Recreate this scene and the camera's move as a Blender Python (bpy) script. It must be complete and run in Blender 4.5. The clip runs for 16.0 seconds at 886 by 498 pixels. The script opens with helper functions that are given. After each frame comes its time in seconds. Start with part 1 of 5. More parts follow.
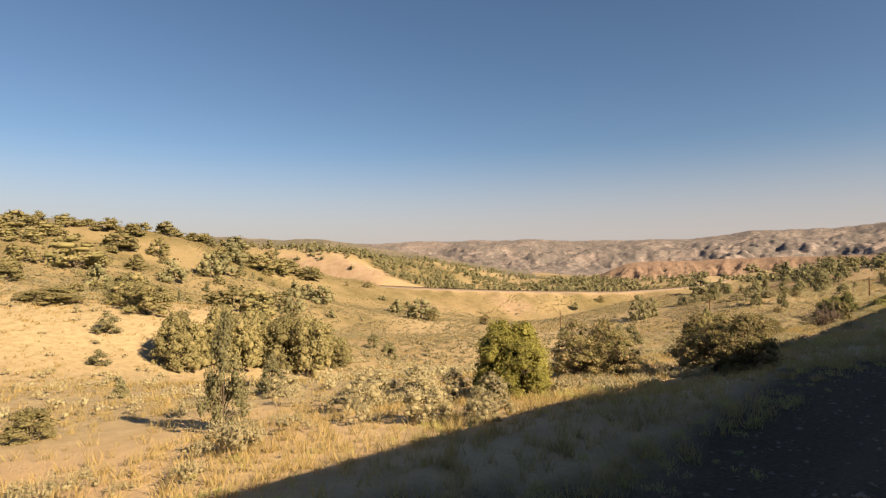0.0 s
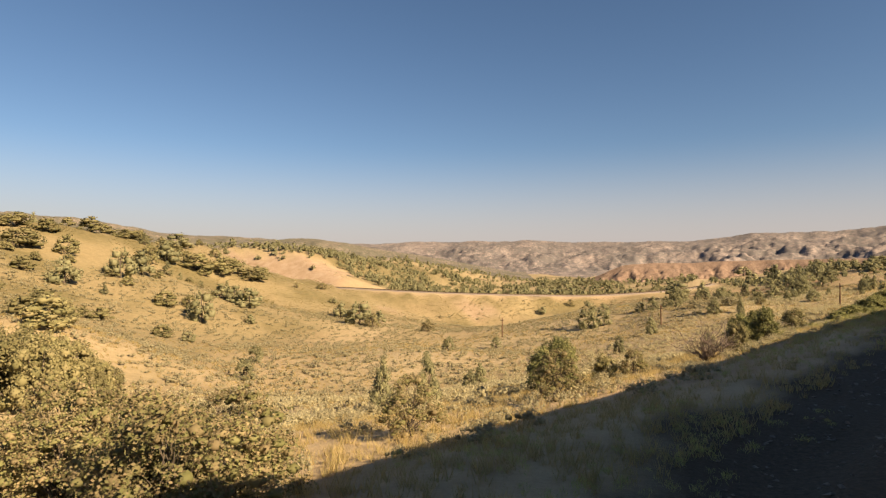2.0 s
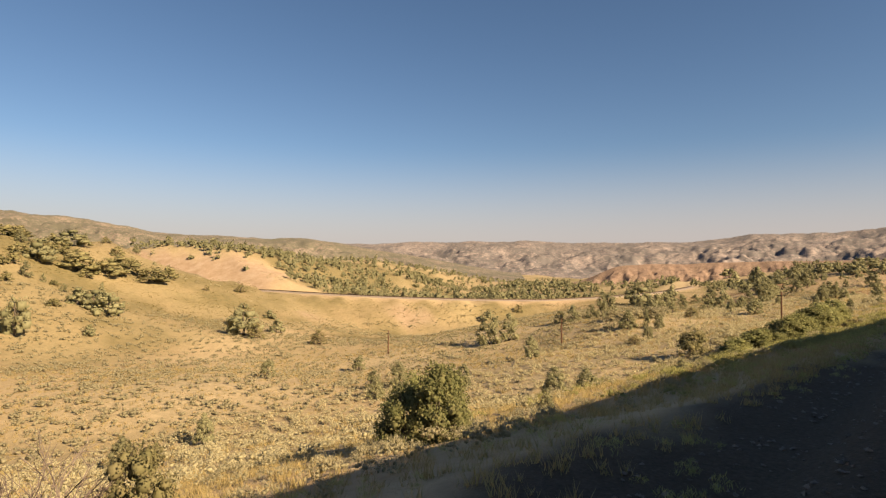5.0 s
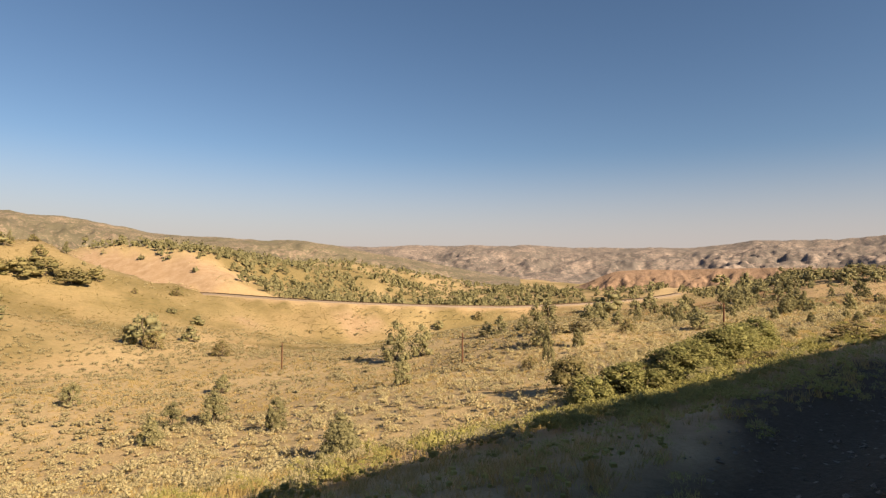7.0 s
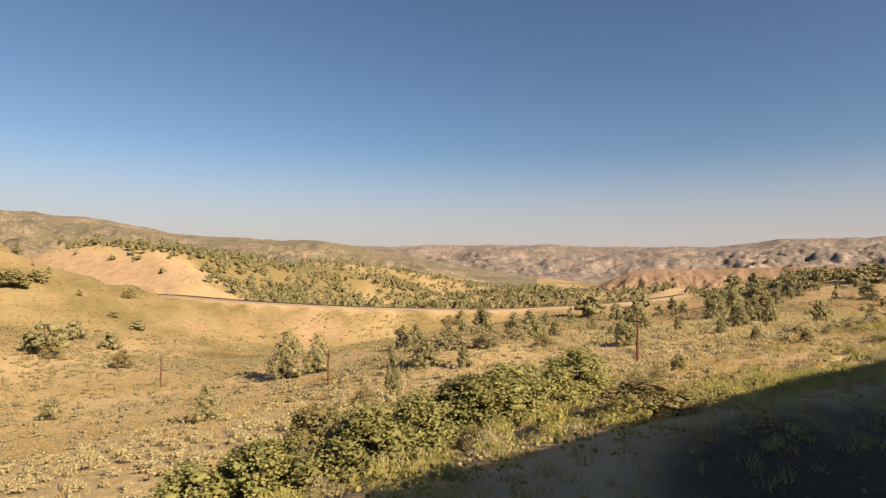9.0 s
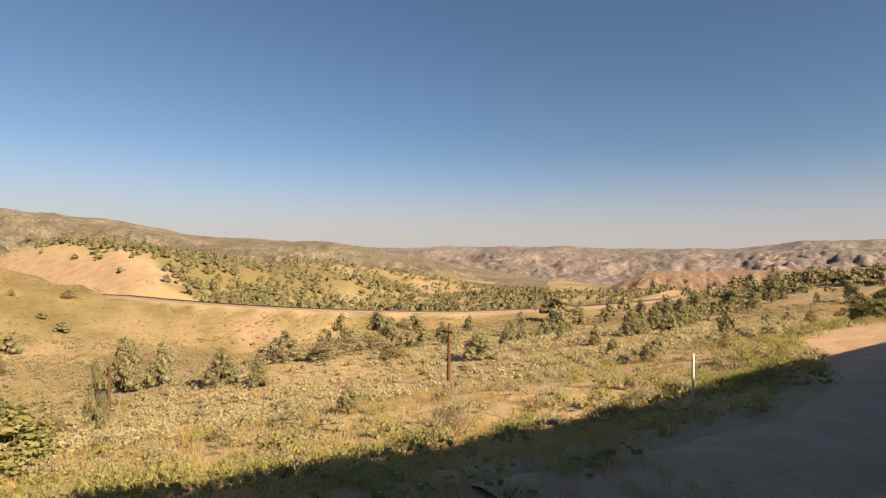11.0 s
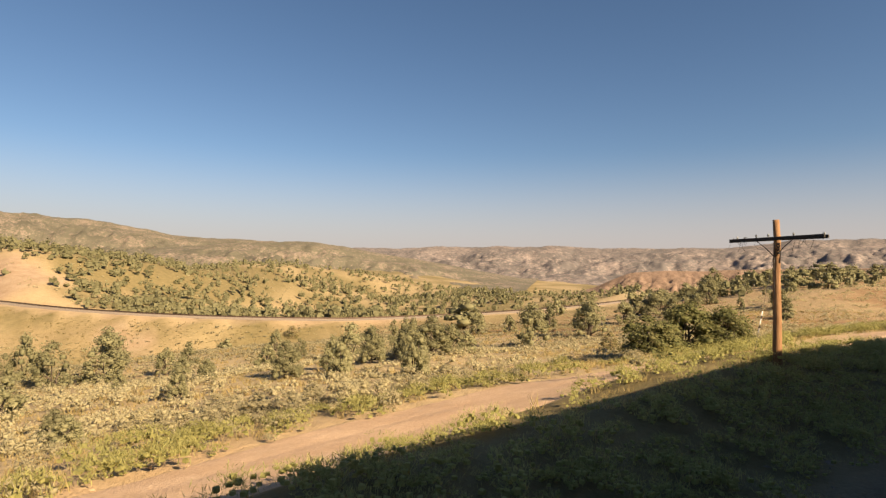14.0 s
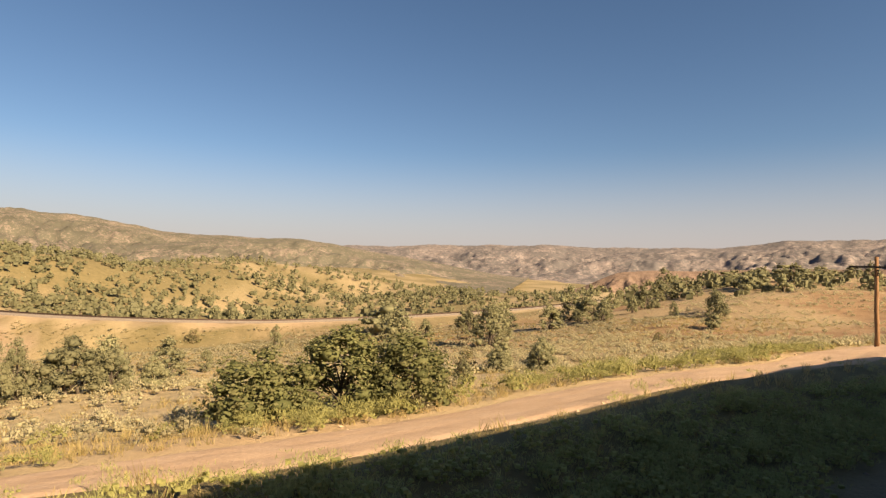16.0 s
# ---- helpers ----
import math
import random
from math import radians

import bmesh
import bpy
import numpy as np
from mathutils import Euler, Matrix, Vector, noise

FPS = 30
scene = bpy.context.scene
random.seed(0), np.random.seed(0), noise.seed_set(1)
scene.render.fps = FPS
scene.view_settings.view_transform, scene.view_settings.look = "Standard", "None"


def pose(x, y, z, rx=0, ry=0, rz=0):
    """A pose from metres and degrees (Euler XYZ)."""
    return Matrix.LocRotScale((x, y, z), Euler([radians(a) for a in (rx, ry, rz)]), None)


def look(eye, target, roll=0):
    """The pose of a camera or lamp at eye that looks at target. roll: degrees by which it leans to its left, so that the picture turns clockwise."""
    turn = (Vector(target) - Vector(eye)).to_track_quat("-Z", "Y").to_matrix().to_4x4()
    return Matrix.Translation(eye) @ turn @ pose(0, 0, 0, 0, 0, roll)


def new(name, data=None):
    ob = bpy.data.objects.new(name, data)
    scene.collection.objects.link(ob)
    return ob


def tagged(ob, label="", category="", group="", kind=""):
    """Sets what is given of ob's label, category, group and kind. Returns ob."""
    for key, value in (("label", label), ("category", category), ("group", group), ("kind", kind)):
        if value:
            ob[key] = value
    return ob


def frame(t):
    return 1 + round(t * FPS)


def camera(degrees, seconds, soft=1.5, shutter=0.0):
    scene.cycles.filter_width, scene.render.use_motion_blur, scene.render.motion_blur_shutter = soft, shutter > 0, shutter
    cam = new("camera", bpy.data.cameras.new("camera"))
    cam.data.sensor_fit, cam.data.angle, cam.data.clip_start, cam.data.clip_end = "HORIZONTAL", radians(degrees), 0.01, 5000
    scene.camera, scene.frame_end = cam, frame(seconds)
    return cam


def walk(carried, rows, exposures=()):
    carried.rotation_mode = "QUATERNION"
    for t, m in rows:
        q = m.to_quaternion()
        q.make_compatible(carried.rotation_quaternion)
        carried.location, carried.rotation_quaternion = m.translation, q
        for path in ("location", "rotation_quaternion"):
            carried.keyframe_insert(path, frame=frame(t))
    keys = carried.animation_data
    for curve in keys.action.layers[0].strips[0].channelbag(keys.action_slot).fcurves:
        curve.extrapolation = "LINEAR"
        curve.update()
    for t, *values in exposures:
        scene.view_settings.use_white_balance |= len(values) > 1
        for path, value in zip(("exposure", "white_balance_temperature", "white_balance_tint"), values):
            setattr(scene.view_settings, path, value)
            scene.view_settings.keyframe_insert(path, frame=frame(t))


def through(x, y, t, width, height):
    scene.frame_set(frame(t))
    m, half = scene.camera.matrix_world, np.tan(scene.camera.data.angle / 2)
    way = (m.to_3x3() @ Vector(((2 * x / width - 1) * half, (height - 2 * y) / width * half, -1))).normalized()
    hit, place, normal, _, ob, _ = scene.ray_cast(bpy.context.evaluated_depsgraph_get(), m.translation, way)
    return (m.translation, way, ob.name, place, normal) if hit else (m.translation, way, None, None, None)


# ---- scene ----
cam = camera(75.0, 16.0, 1.3)
PATH = [
    (0, (-3.817, 0.22, 4.278), (-3.98, 2.213, 4.317), -0.5),
    (0.5, (0.568, 4.862, 4.293), (0.407, 6.855, 4.334), -0.4),
    (1, (4.916, 9.438, 4.355), (4.756, 11.431, 4.399), -0.3),
    (1.5, (9.32, 14.074, 4.38), (9.158, 16.067, 4.423), -0.2),
    (2, (13.764, 18.694, 4.181), (13.596, 20.687, 4.222), -0.1),
    (2.5, (18.074, 23.305, 4.187), (17.902, 25.298, 4.226), -0.0),
    (3, (22.405, 27.952, 4.28), (22.225, 29.944, 4.317), 0.0),
    (3.5, (26.674, 32.697, 4.323), (26.499, 34.689, 4.361), 0.0),
    (4, (30.96, 37.533, 4.404), (30.785, 39.525, 4.443), 0.0),
    (4.2, (32.656, 39.487, 4.433), (32.481, 41.479, 4.472), -0.0),
    (6.3, (50.163, 59.971, 3.97), (49.988, 61.963, 4.022), 0.5),
    (6.5, (51.873, 61.973, 3.985), (51.693, 63.965, 4.038), 0.6),
    (7, (56.261, 66.904, 4.028), (56.079, 68.895, 4.083), 0.6),
    (7.5, (60.562, 71.664, 4.108), (60.366, 73.653, 4.161), 0.5),
    (8, (64.978, 76.045, 4.237), (64.757, 78.032, 4.29), 0.6),
    (8.5, (69.522, 80.224, 4.289), (69.288, 82.209, 4.342), 0.5),
    (9, (73.916, 84.791, 4.398), (73.659, 86.774, 4.451), 0.5),
    (9.2, (75.723, 86.605, 4.424), (75.456, 88.586, 4.478), 0.5),
    (11.3, (95.208, 103.435, 3.852), (94.89, 105.409, 3.91), 0.6),
    (11.5, (96.902, 105.133, 3.868), (96.586, 107.106, 3.926), 0.5),
    (12, (101.222, 109.478, 3.971), (100.909, 111.453, 4.029), 0.5),
    (12.5, (105.626, 113.899, 4.1), (105.317, 115.874, 4.158), 0.6),
    (13, (109.995, 118.222, 4.182), (109.692, 120.197, 4.241), 0.5),
    (13.5, (114.485, 122.65, 4.307), (114.181, 124.626, 4.366), 0.4),
    (14, (118.959, 127.196, 4.429), (118.659, 129.173, 4.488), 0.5),
    (14.5, (123.43, 131.804, 4.48), (123.131, 133.781, 4.536), 0.5),
    (15, (127.958, 136.516, 4.565), (127.661, 138.493, 4.62), 0.7),
    (15.5, (132.52, 141.388, 4.646), (132.222, 143.365, 4.699), 0.8),
    (15.6, (133.385, 142.415, 4.632), (133.089, 144.392, 4.69), 0.5),
    (16, (136.915, 146.157, 4.672), (136.629, 148.136, 4.725), 0.9),
]
walk(cam, [(t, look(eye, aim, roll)) for t, eye, aim, roll in PATH], [(0, 1.5, 7550, 13), (16, 1.5, 7550, 13)])

# ---- sky and sun ----
SUN_AWAY = Vector((-0.710, 0.494, -0.500))      # the way the sunlight travels, 30 degrees above the ground
world = bpy.data.worlds.new("world")
scene.world = world
world.use_nodes = True
sky = world.node_tree.nodes.new("ShaderNodeTexSky")
sky.sky_type, sky.sun_disc = "NISHITA", False
sky.sun_elevation, sky.sun_rotation = radians(30), radians(124.8)
sky.altitude, sky.air_density, sky.dust_density, sky.ozone_density = 1900, 1.0, 3.0, 2.2
# a pale dusty haze low over the horizon, all the way round
wt = world.node_tree
rise = wt.nodes.new("ShaderNodeSeparateXYZ")
wt.links.new(wt.nodes.new("ShaderNodeTexCoord").outputs["Generated"], rise.inputs[0])
haze = wt.nodes.new("ShaderNodeValToRGB")
haze.color_ramp.interpolation = "EASE"
haze.color_ramp.elements[0].position, haze.color_ramp.elements[0].color = 0.0, (0.85, 0.85, 0.85, 1)
haze.color_ramp.elements[1].position, haze.color_ramp.elements[1].color = 0.2, (0, 0, 0, 1)
wt.links.new(rise.outputs[2], haze.inputs[0])
rich = wt.nodes.new("ShaderNodeHueSaturation")
rich.inputs["Saturation"].default_value, rich.inputs["Value"].default_value = 1.14, 0.83
wt.links.new(sky.outputs[0], rich.inputs["Color"])
sky_mix = wt.nodes.new("ShaderNodeMix")
sky_mix.data_type = "RGBA"
wt.links.new(haze.outputs[0], sky_mix.inputs[0])
wt.links.new(rich.outputs[0], sky_mix.inputs[6])
sky_mix.inputs[7].default_value = (3.75, 3.48, 3.75, 1)
wt.links.new(sky_mix.outputs[2], wt.nodes["Background"].inputs[0])
world.node_tree.nodes["Background"].inputs[1].default_value = 0.05
sun = new("sun", bpy.data.lights.new("sun", "SUN"))
sun.data.energy, sun.data.angle, sun.data.color = 5.0, radians(0.55), (1.0, 0.82, 0.58)
sun.matrix_world = look((0, 0, 60), Vector((0, 0, 60)) + SUN_AWAY)


# ---- terrain ----
START, ALONG, ACROSS = np.array((-3.8, 0.2)), np.array((0.694, 0.720)), np.array((-0.720, 0.694))


def ease(t):
    t = np.clip(t, 0, 1)
    return t * t * (3 - 2 * t)


def lattice(i, j, seed):
    h = (i * 374761393 + j * 668265263 + seed * 974634777) & 0x7FFFFFFF
    h = ((h ^ (h >> 13)) * 1274126177) & 0x7FFFFFFF
    return ((h ^ (h >> 16)) & 0xFFFF) / 65535.0


def value_noise(x, y, seed=0):
    i, j = np.floor(x).astype(np.int64), np.floor(y).astype(np.int64)
    fx, fy = ease(x - i), ease(y - j)
    a, b = lattice(i, j, seed), lattice(i + 1, j, seed)
    c, d = lattice(i, j + 1, seed), lattice(i + 1, j + 1, seed)
    return (a + (b - a) * fx) * (1 - fy) + (c + (d - c) * fx) * fy - 0.5


def fractal(x, y, octaves=4, seed=0):
    out, gain = 0 * x, 1.0
    for k in range(octaves):
        out = out + gain * value_noise(x * 2**k + 17.3 * k, y * 2**k - 9.1 * k, seed + k)
        gain *= 0.5
    return out


def line_coords(x, y):
    """Metres along and across (to the left of) the straight axis of the main line."""
    px, py = x - START[0], y - START[1]
    return px * ALONG[0] + py * ALONG[1], px * ACROSS[0] + py * ACROSS[1]


def line_offset(s):
    return 3.0 * np.exp(-(((s - 98) / 33) ** 2)) + 0.1


def rail_height(s):
    return 0.72 + 0.0012 * np.clip(s, -300, 600) + 0.1 * np.sin(s / 60)


def road_centre(s):
    """Metres across from the line to the middle of the dirt road."""
    return 5.0 + 10.3 * ease((s - 158) / 30) + 0.7 * ease((s - 186) / 10) - 2.0 * ease((s - 199) / 9) - 2.0 * ease((s - 214) / 25)


def loop_y(x):
    """The second line, a wide curve across the valley."""
    u = np.clip(x, -52, 200) / 100
    return 291.1 + 7.0 * u + 41.8 * u**2 + 5.7 * u**3 - 0.22 * np.clip(x + 52, -140, 0)


def loop_slope(x):
    u = np.clip(x, -52, 200) / 100
    bent = (7.0 + 83.6 * u + 17.1 * u**2) / 100
    return bent + (-0.22 - bent) * ease((-x - 44) / 16)


def loop_height(x):
    """The second line climbs steadily towards the cutting."""
    return -11.5 - 0.035 * np.clip(x, -60, 60)


def loop_distance(x, y):
    """Signed metres from the second line, positive beyond it."""
    q = np.clip(x, -190, 200)
    for _ in range(5):
        q = np.clip(q + ((x - q) + (y - loop_y(q)) * loop_slope(q)) / (1 + loop_slope(q) ** 2) * 0.5, -190, 200)
    m = loop_slope(q)
    return ((y - loop_y(q)) - (x - q) * m) / np.sqrt(1 + m * m)


def loop_reach(x, y):
    """One along the second line, fading out past its ends."""
    return ease((600 - y) / 60) * ease((x + 205) / 30)


def wet_meadow(x, y):
    """The grassy hollow below the second line, with a ragged edge."""
    return ease(1.7 - 1.7 * np.hypot((x - 4) / 33, (y - 229) / 17) + 0.7 * fractal(x / 11, y / 11, 3, 45))


NEAR_HILLS = [(-135, 175, 35, 3.0), (60, 106, 9, -1.8), (98.5, 122.5, 7, -0.55), (95, 120.5, 6, -0.65), (88, 115.5, 7, -1.0), (105, 130, 8, -0.5), (127.3, 148.5, 6, 0.75), (71, 96, 9, 0.3), (18, 60, 10, -0.4), (28, 60, 7, -0.5), (37, 72, 10, -0.9), (14, 53, 8, -0.3), (-28, 59, 9, -1.8), (4, 28, 7, -0.5), (25, 128, 10, -1.2), (-25, 35, 22, 0.4), (-48, 70, 30, 10.1), (5, 35, 18, 0.6), (30, 62, 18, 2.6), (55, 88, 18, 1.8),
              (90, 118, 18, 2.0), (118, 150, 20, -0.7), (145, 180, 24, -0.4), (5, 70, 28, -3.7), (35, 105, 24, -4.0),
              (65, 120, 22, -0.3), (85, 145, 24, -2.1), (-85, 105, 40, -0.3), (-30, 105, 32, -1.0)]
FAR_HILLS = [(15, 125, 32, 3.1), (45, 160, 34, 1.0), (105, 180, 32, 4.3), (155, 235, 45, 0.0), (-90, 200, 45, 4.4),
             (-40, 170, 36, -3.6), (-5, 205, 34, -7.4), (60, 220, 40, 3.0), (10, 262, 26, -6.3), (115, 290, 45, 1.2),
             (-105, 390, 42, 10), (-30, 420, 42, 6.0), (50, 420, 60, -7.5), (-25, 265, 30, 0.9)]
CUTTING_HILLS = [(-105, 335, 26, 5.8), (-124, 284, 18, 14), (-80, 262, 16, 1.9), (-72, 270, 14, -1.1), (-75, 375, 28, 1.5), (-48, 352, 20, -3.1), (-62, 300, 20, 3.2), (-140, 330, 35, 6.2), (-95, 400, 30, 1.4), (-118, 357, 20, 4.5), (-150, 362, 24, 10), (-178, 368, 24, 13), (-84, 350, 14, 3)]
SWELLS_A = [(-30, 216, 21, 0.7), (-87, 116, 20, -0.5), (-66, 156, 19, -1.4), (-12, 175, 16, -0.6), (44, 135, 9, 1), (-27, 117, 13, -1.2), (-60, 188, 21, 2.3),
            (-26, 197, 19, 2.2), (22, 122, 9, 1.5), (-21, 98, 12, -3.5), (-91, 182, 23, -0.3), (36, 67, 8, 0.4), (8, 283, 26, -2.6), (8, 283, 37, -0.3),
            (46, 105, 8, -0.9), (44, 167, 12, -1.9), (-8, 197, 18, 1.5), (16, 150, 12, -1.5), (16, 150, 17, -1.6), (67, 180, 13, 0.9), (49, 289, 26, -3.2),
            (86, 145, 9, -0.8)]
SWELLS_B = [(90, 164, 12, 0.3), (147, 258, 34, -0.5), (-68, 354, 36, 4.1), (122, 168, 13, -1), (22, 341, 32, 4.1), (-66, 322, 33, 1.5), (117, 189, 15, -0.5),
            (-15, 379, 37, -5.6), (151, 313, 30, 0.4), (-108, 351, 38, -2.8), (-4, 602, 42, -9.5), (-8, 435, 42, -6.1)]
SWELLS = SWELLS_A + SWELLS_B
HOLLOWS_A = [(-8, 435, 60, -3.4), (-5, 554, 42, -13.2), (-5, 554, 60, -6.2), (-64, 380, 39, 4.5), (-7, 711, 42, -0.9), (-7, 711, 60, 1.9), (-7, 711, 96, 3),
             (-42, 583, 42, 6), (-42, 583, 60, 6.5), (-42, 583, 96, 6.5), (-89, 214, 25, -2.7), (-104, 219, 27, -5.6), (-80, 224, 25, -1.2), (-128, 237, 30, 7.3),
             (-111, 259, 30, 5.3), (-26, 260, 25, -1.3), (-57, 208, 22, -1.2), (-114, 167, 24, -4.7), (-89, 271, 30, 1.4), (-98, 148, 22, -0.5), (-95, 352, 38, 0.9),
             (-22, 55, 12, -1.2)]
HOLLOWS_B = [(-35, 89, 13, 3.4), (61, 162, 11, 3.4), (-6, 530, 42, -4.6), (60, 345, 32, 2.1), (60, 345, 72, -2.6), (-172, 191, 32, 3.4), (-146, 218, 30, -2.2),
             (-131, 233, 30, 5.3), (-67, 445, 42, 6.2), (-44, 522, 42, 8.7), (-44, 522, 60, 6.6), (-6, 628, 42, 5.2)]
HOLLOWS = HOLLOWS_A + HOLLOWS_B


def land(x, y):
    """The natural ground."""
    q = x - 0.1 * (y - 300) - 0.25 * np.clip(y - 380, 0, 300)
    z = -13 - 12 * ease((y - 420) / 500) + 13 * ease((q - 100) / 120) + 0.03 * np.clip(q - 220, 0, 900)
    z = z + 23 * ease((-x - 30) / 110) * ease((285 - y) / 100)
    z = z + 0.075 * np.clip(60 - x, 0, 280) * ease((y - 420) / 350)
    z = z - 45 * ease((y - 480) / 700) * np.exp(-(((x - 0.27 * y) / (0.27 * np.abs(y) + 40)) ** 2))
    # the long side slope below the main line
    s, v = line_coords(x, y)
    slope = np.maximum(-0.2 - 0.21 * np.clip(v - 9, 0, 300), -13.5)
    z = z + (slope - z) * (1 - ease((v - 40 + 28 * ease((s - 200) / 50)) / 45)) * (1 - ease((s - 300) / 80))
    for hx, hy, r, h in NEAR_HILLS + FAR_HILLS + CUTTING_HILLS + SWELLS + HOLLOWS:
        z = z + h * np.exp(-((x - hx) ** 2 + (y - hy) ** 2) / (2 * r * r))
    far = ease((np.hypot(x - 60, y - 120) - 60) / 300)
    z = z + (0.5 + 2.5 * far) * fractal(x / 60, y / 60, 3, 5) + (0.35 + 1.2 * far) * fractal(x / 9, y / 9, 3, 11)
    return z


def ground_z(x, y):
    x, y = np.asarray(x, float), np.asarray(y, float)
    z = land(x, y)
    # the second line: a levelled bench, a bank below it, a cutting above it
    d = loop_distance(x, y)
    bench = loop_height(x) - 0.1 * value_noise(x / 3, y / 3, 3)
    rough = 0.8 * fractal(x / 7, y / 7, 3, 21)
    deep = ease((-x - 52) / 16)
    side = np.where(d < 0, -d * deep, d)
    wide = 5.0 + 3.0 * (d < 0)
    low = bench - np.clip(np.abs(d) - wide, 0, 60) * 0.5 - rough * ease((np.abs(d) - wide) / 4)
    high = bench + np.clip(side - 6 + 1.5 * deep, 0, 60) * (0.6 + 0.05 * deep) + rough * ease((side - 7) / 4)
    near = ease((70 - np.abs(d)) / 40) * loop_reach(x, y)
    z = np.where(z < low, z + (low - z) * near, z)
    z = np.where(z > high, z + (high - z) * near, z)
    # the main line: ballast shoulder, then a falling side slope
    s, a = line_coords(x, y)
    v = a - line_offset(s)
    zr = rail_height(s)
    bed = zr - 0.35 - 0.65 * ease((v - 2.4) / 1.6) + 0.2 * fractal(x / 2.5, y / 2.5, 2, 31) * ease((v - 3) / 2)
    keep = ease((np.abs(v) - 5.0) / 5.0)
    right = v < 0
    z = np.where(right, bed + (np.minimum(z, zr + 4) - bed) * ease((-v - 8) / 40), bed + (z - bed) * keep)
    # the dirt road is worn a little into the slope
    return z - 0.18 * ease((3.9 - np.abs(v - road_centre(s))) / 1.5) * ease((s - 140) / 12)
# ---- end of terrain ----


# ---- materials ----
def material(name, rough=0.9):
    m = bpy.data.materials.new(name)
    m.use_nodes = True
    shader = m.node_tree.nodes["Principled BSDF"]
    shader.inputs["Roughness"].default_value = rough
    shader.inputs["Specular IOR Level"].default_value = 0.2
    return m, m.node_tree, shader


def node(tree, kind, **values):
    n = tree.nodes.new(kind)
    for key, value in values.items():
        n.inputs[key.replace("_", " ")].default_value = value
    return n


def ramp(tree, fac, *stops):
    n = tree.nodes.new("ShaderNodeValToRGB")
    while len(n.color_ramp.elements) < len(stops):
        n.color_ramp.elements.new(0.5)
    for e, (at, c) in zip(n.color_ramp.elements, stops):
        e.position, e.color = at, (*c, 1)
    tree.links.new(fac, n.inputs[0])
    return n.outputs[0]


def blend(tree, fac, a, b, how="MIX"):
    n = tree.nodes.new("ShaderNodeMix")
    n.data_type, n.blend_type = "RGBA", how
    for socket, value in ((n.inputs[0], fac), (n.inputs[6], a), (n.inputs[7], b)):
        if isinstance(value, (int, float)):
            socket.default_value = value
        elif isinstance(value, tuple):
            socket.default_value = (*value, 1)
        else:
            tree.links.new(value, socket)
    return n.outputs[2]


def noise_tex(tree, scale, detail=4, rough=0.55, vector=None):
    n = node(tree, "ShaderNodeTexNoise", Scale=scale, Detail=detail, Roughness=rough)
    if vector is None:
        vector = tree.nodes.new("ShaderNodeTexCoord").outputs["Object"]
    tree.links.new(vector, n.inputs["Vector"])
    return n.outputs["Fac"]


def bump(tree, shader, height, strength, distance):
    n = node(tree, "ShaderNodeBump", Strength=strength, Distance=distance)
    tree.links.new(height, n.inputs["Height"])
    tree.links.new(n.outputs[0], shader.inputs["Normal"])


def attribute(tree, name):
    n = tree.nodes.new("ShaderNodeAttribute")
    n.attribute_name = name
    return n.outputs["Fac"]


def ground_material():
    m, t, s = material("dry_ground", 0.95)
    big, mid, fine = noise_tex(t, 0.05, 4), noise_tex(t, 0.5, 5, 0.6), noise_tex(t, 6, 4, 0.7)
    straw = ramp(t, mid, (0.3, (0.384, 0.288, 0.169)), (0.55, (0.477, 0.363, 0.213)), (0.75, (0.428, 0.325, 0.196)))
    earth = ramp(t, mid, (0.3, (0.406, 0.278, 0.162)), (0.7, (0.505, 0.362, 0.222)))
    green = ramp(t, mid, (0.35, (0.095, 0.084, 0.033)), (0.65, (0.152, 0.122, 0.052)))
    c = blend(t, ramp(t, big, (0.42, (0, 0, 0)), (0.6, (1, 1, 1))), straw, earth)
    c = blend(t, attribute(t, "meadow"), c, green)
    tufts = ramp(t, noise_tex(t, 0.42, 5, 0.75), (0.28, (0.25, 0.25, 0.25)), (0.46, (1, 1, 1)))
    scrub = ramp(t, noise_tex(t, 1.3, 4, 0.65), (0.34, (0.265, 0.212, 0.124)), (0.64, (0.39, 0.312, 0.192)))
    c = blend(t, blend(t, 1.0, tufts, attribute(t, "scrub"), "MULTIPLY"), c, scrub)
    cut = ramp(t, noise_tex(t, 0.25, 6, 0.65), (0.3, (0.245, 0.172, 0.112)), (0.5, (0.295, 0.216, 0.15)), (0.7, (0.335, 0.26, 0.192)))
    c = blend(t, attribute(t, "bare"), c, cut)
    rust = ramp(t, noise_tex(t, 0.3, 6, 0.65), (0.3, (0.215, 0.128, 0.07)), (0.55, (0.275, 0.175, 0.098)), (0.72, (0.30, 0.215, 0.125)))
    c = blend(t, attribute(t, "rust"), c, rust)
    # shoulder gravel and dirt, with extra shade painted in to deepen the train's shadow
    gravel = ramp(t, noise_tex(t, 9, 5, 0.75), (0.3, (0.065, 0.047, 0.032)), (0.55, (0.105, 0.077, 0.052)), (0.75, (0.17, 0.132, 0.092)))
    c = blend(t, attribute(t, "gravel"), c, gravel)
    c = blend(t, 0.3, c, ramp(t, fine, (0.3, (0.42, 0.39, 0.33)), (0.7, (1, 1, 1))), "MULTIPLY")
    t.links.new(c, s.inputs["Base Color"])
    bump(t, s, fine, 0.7, 0.12)
    return m


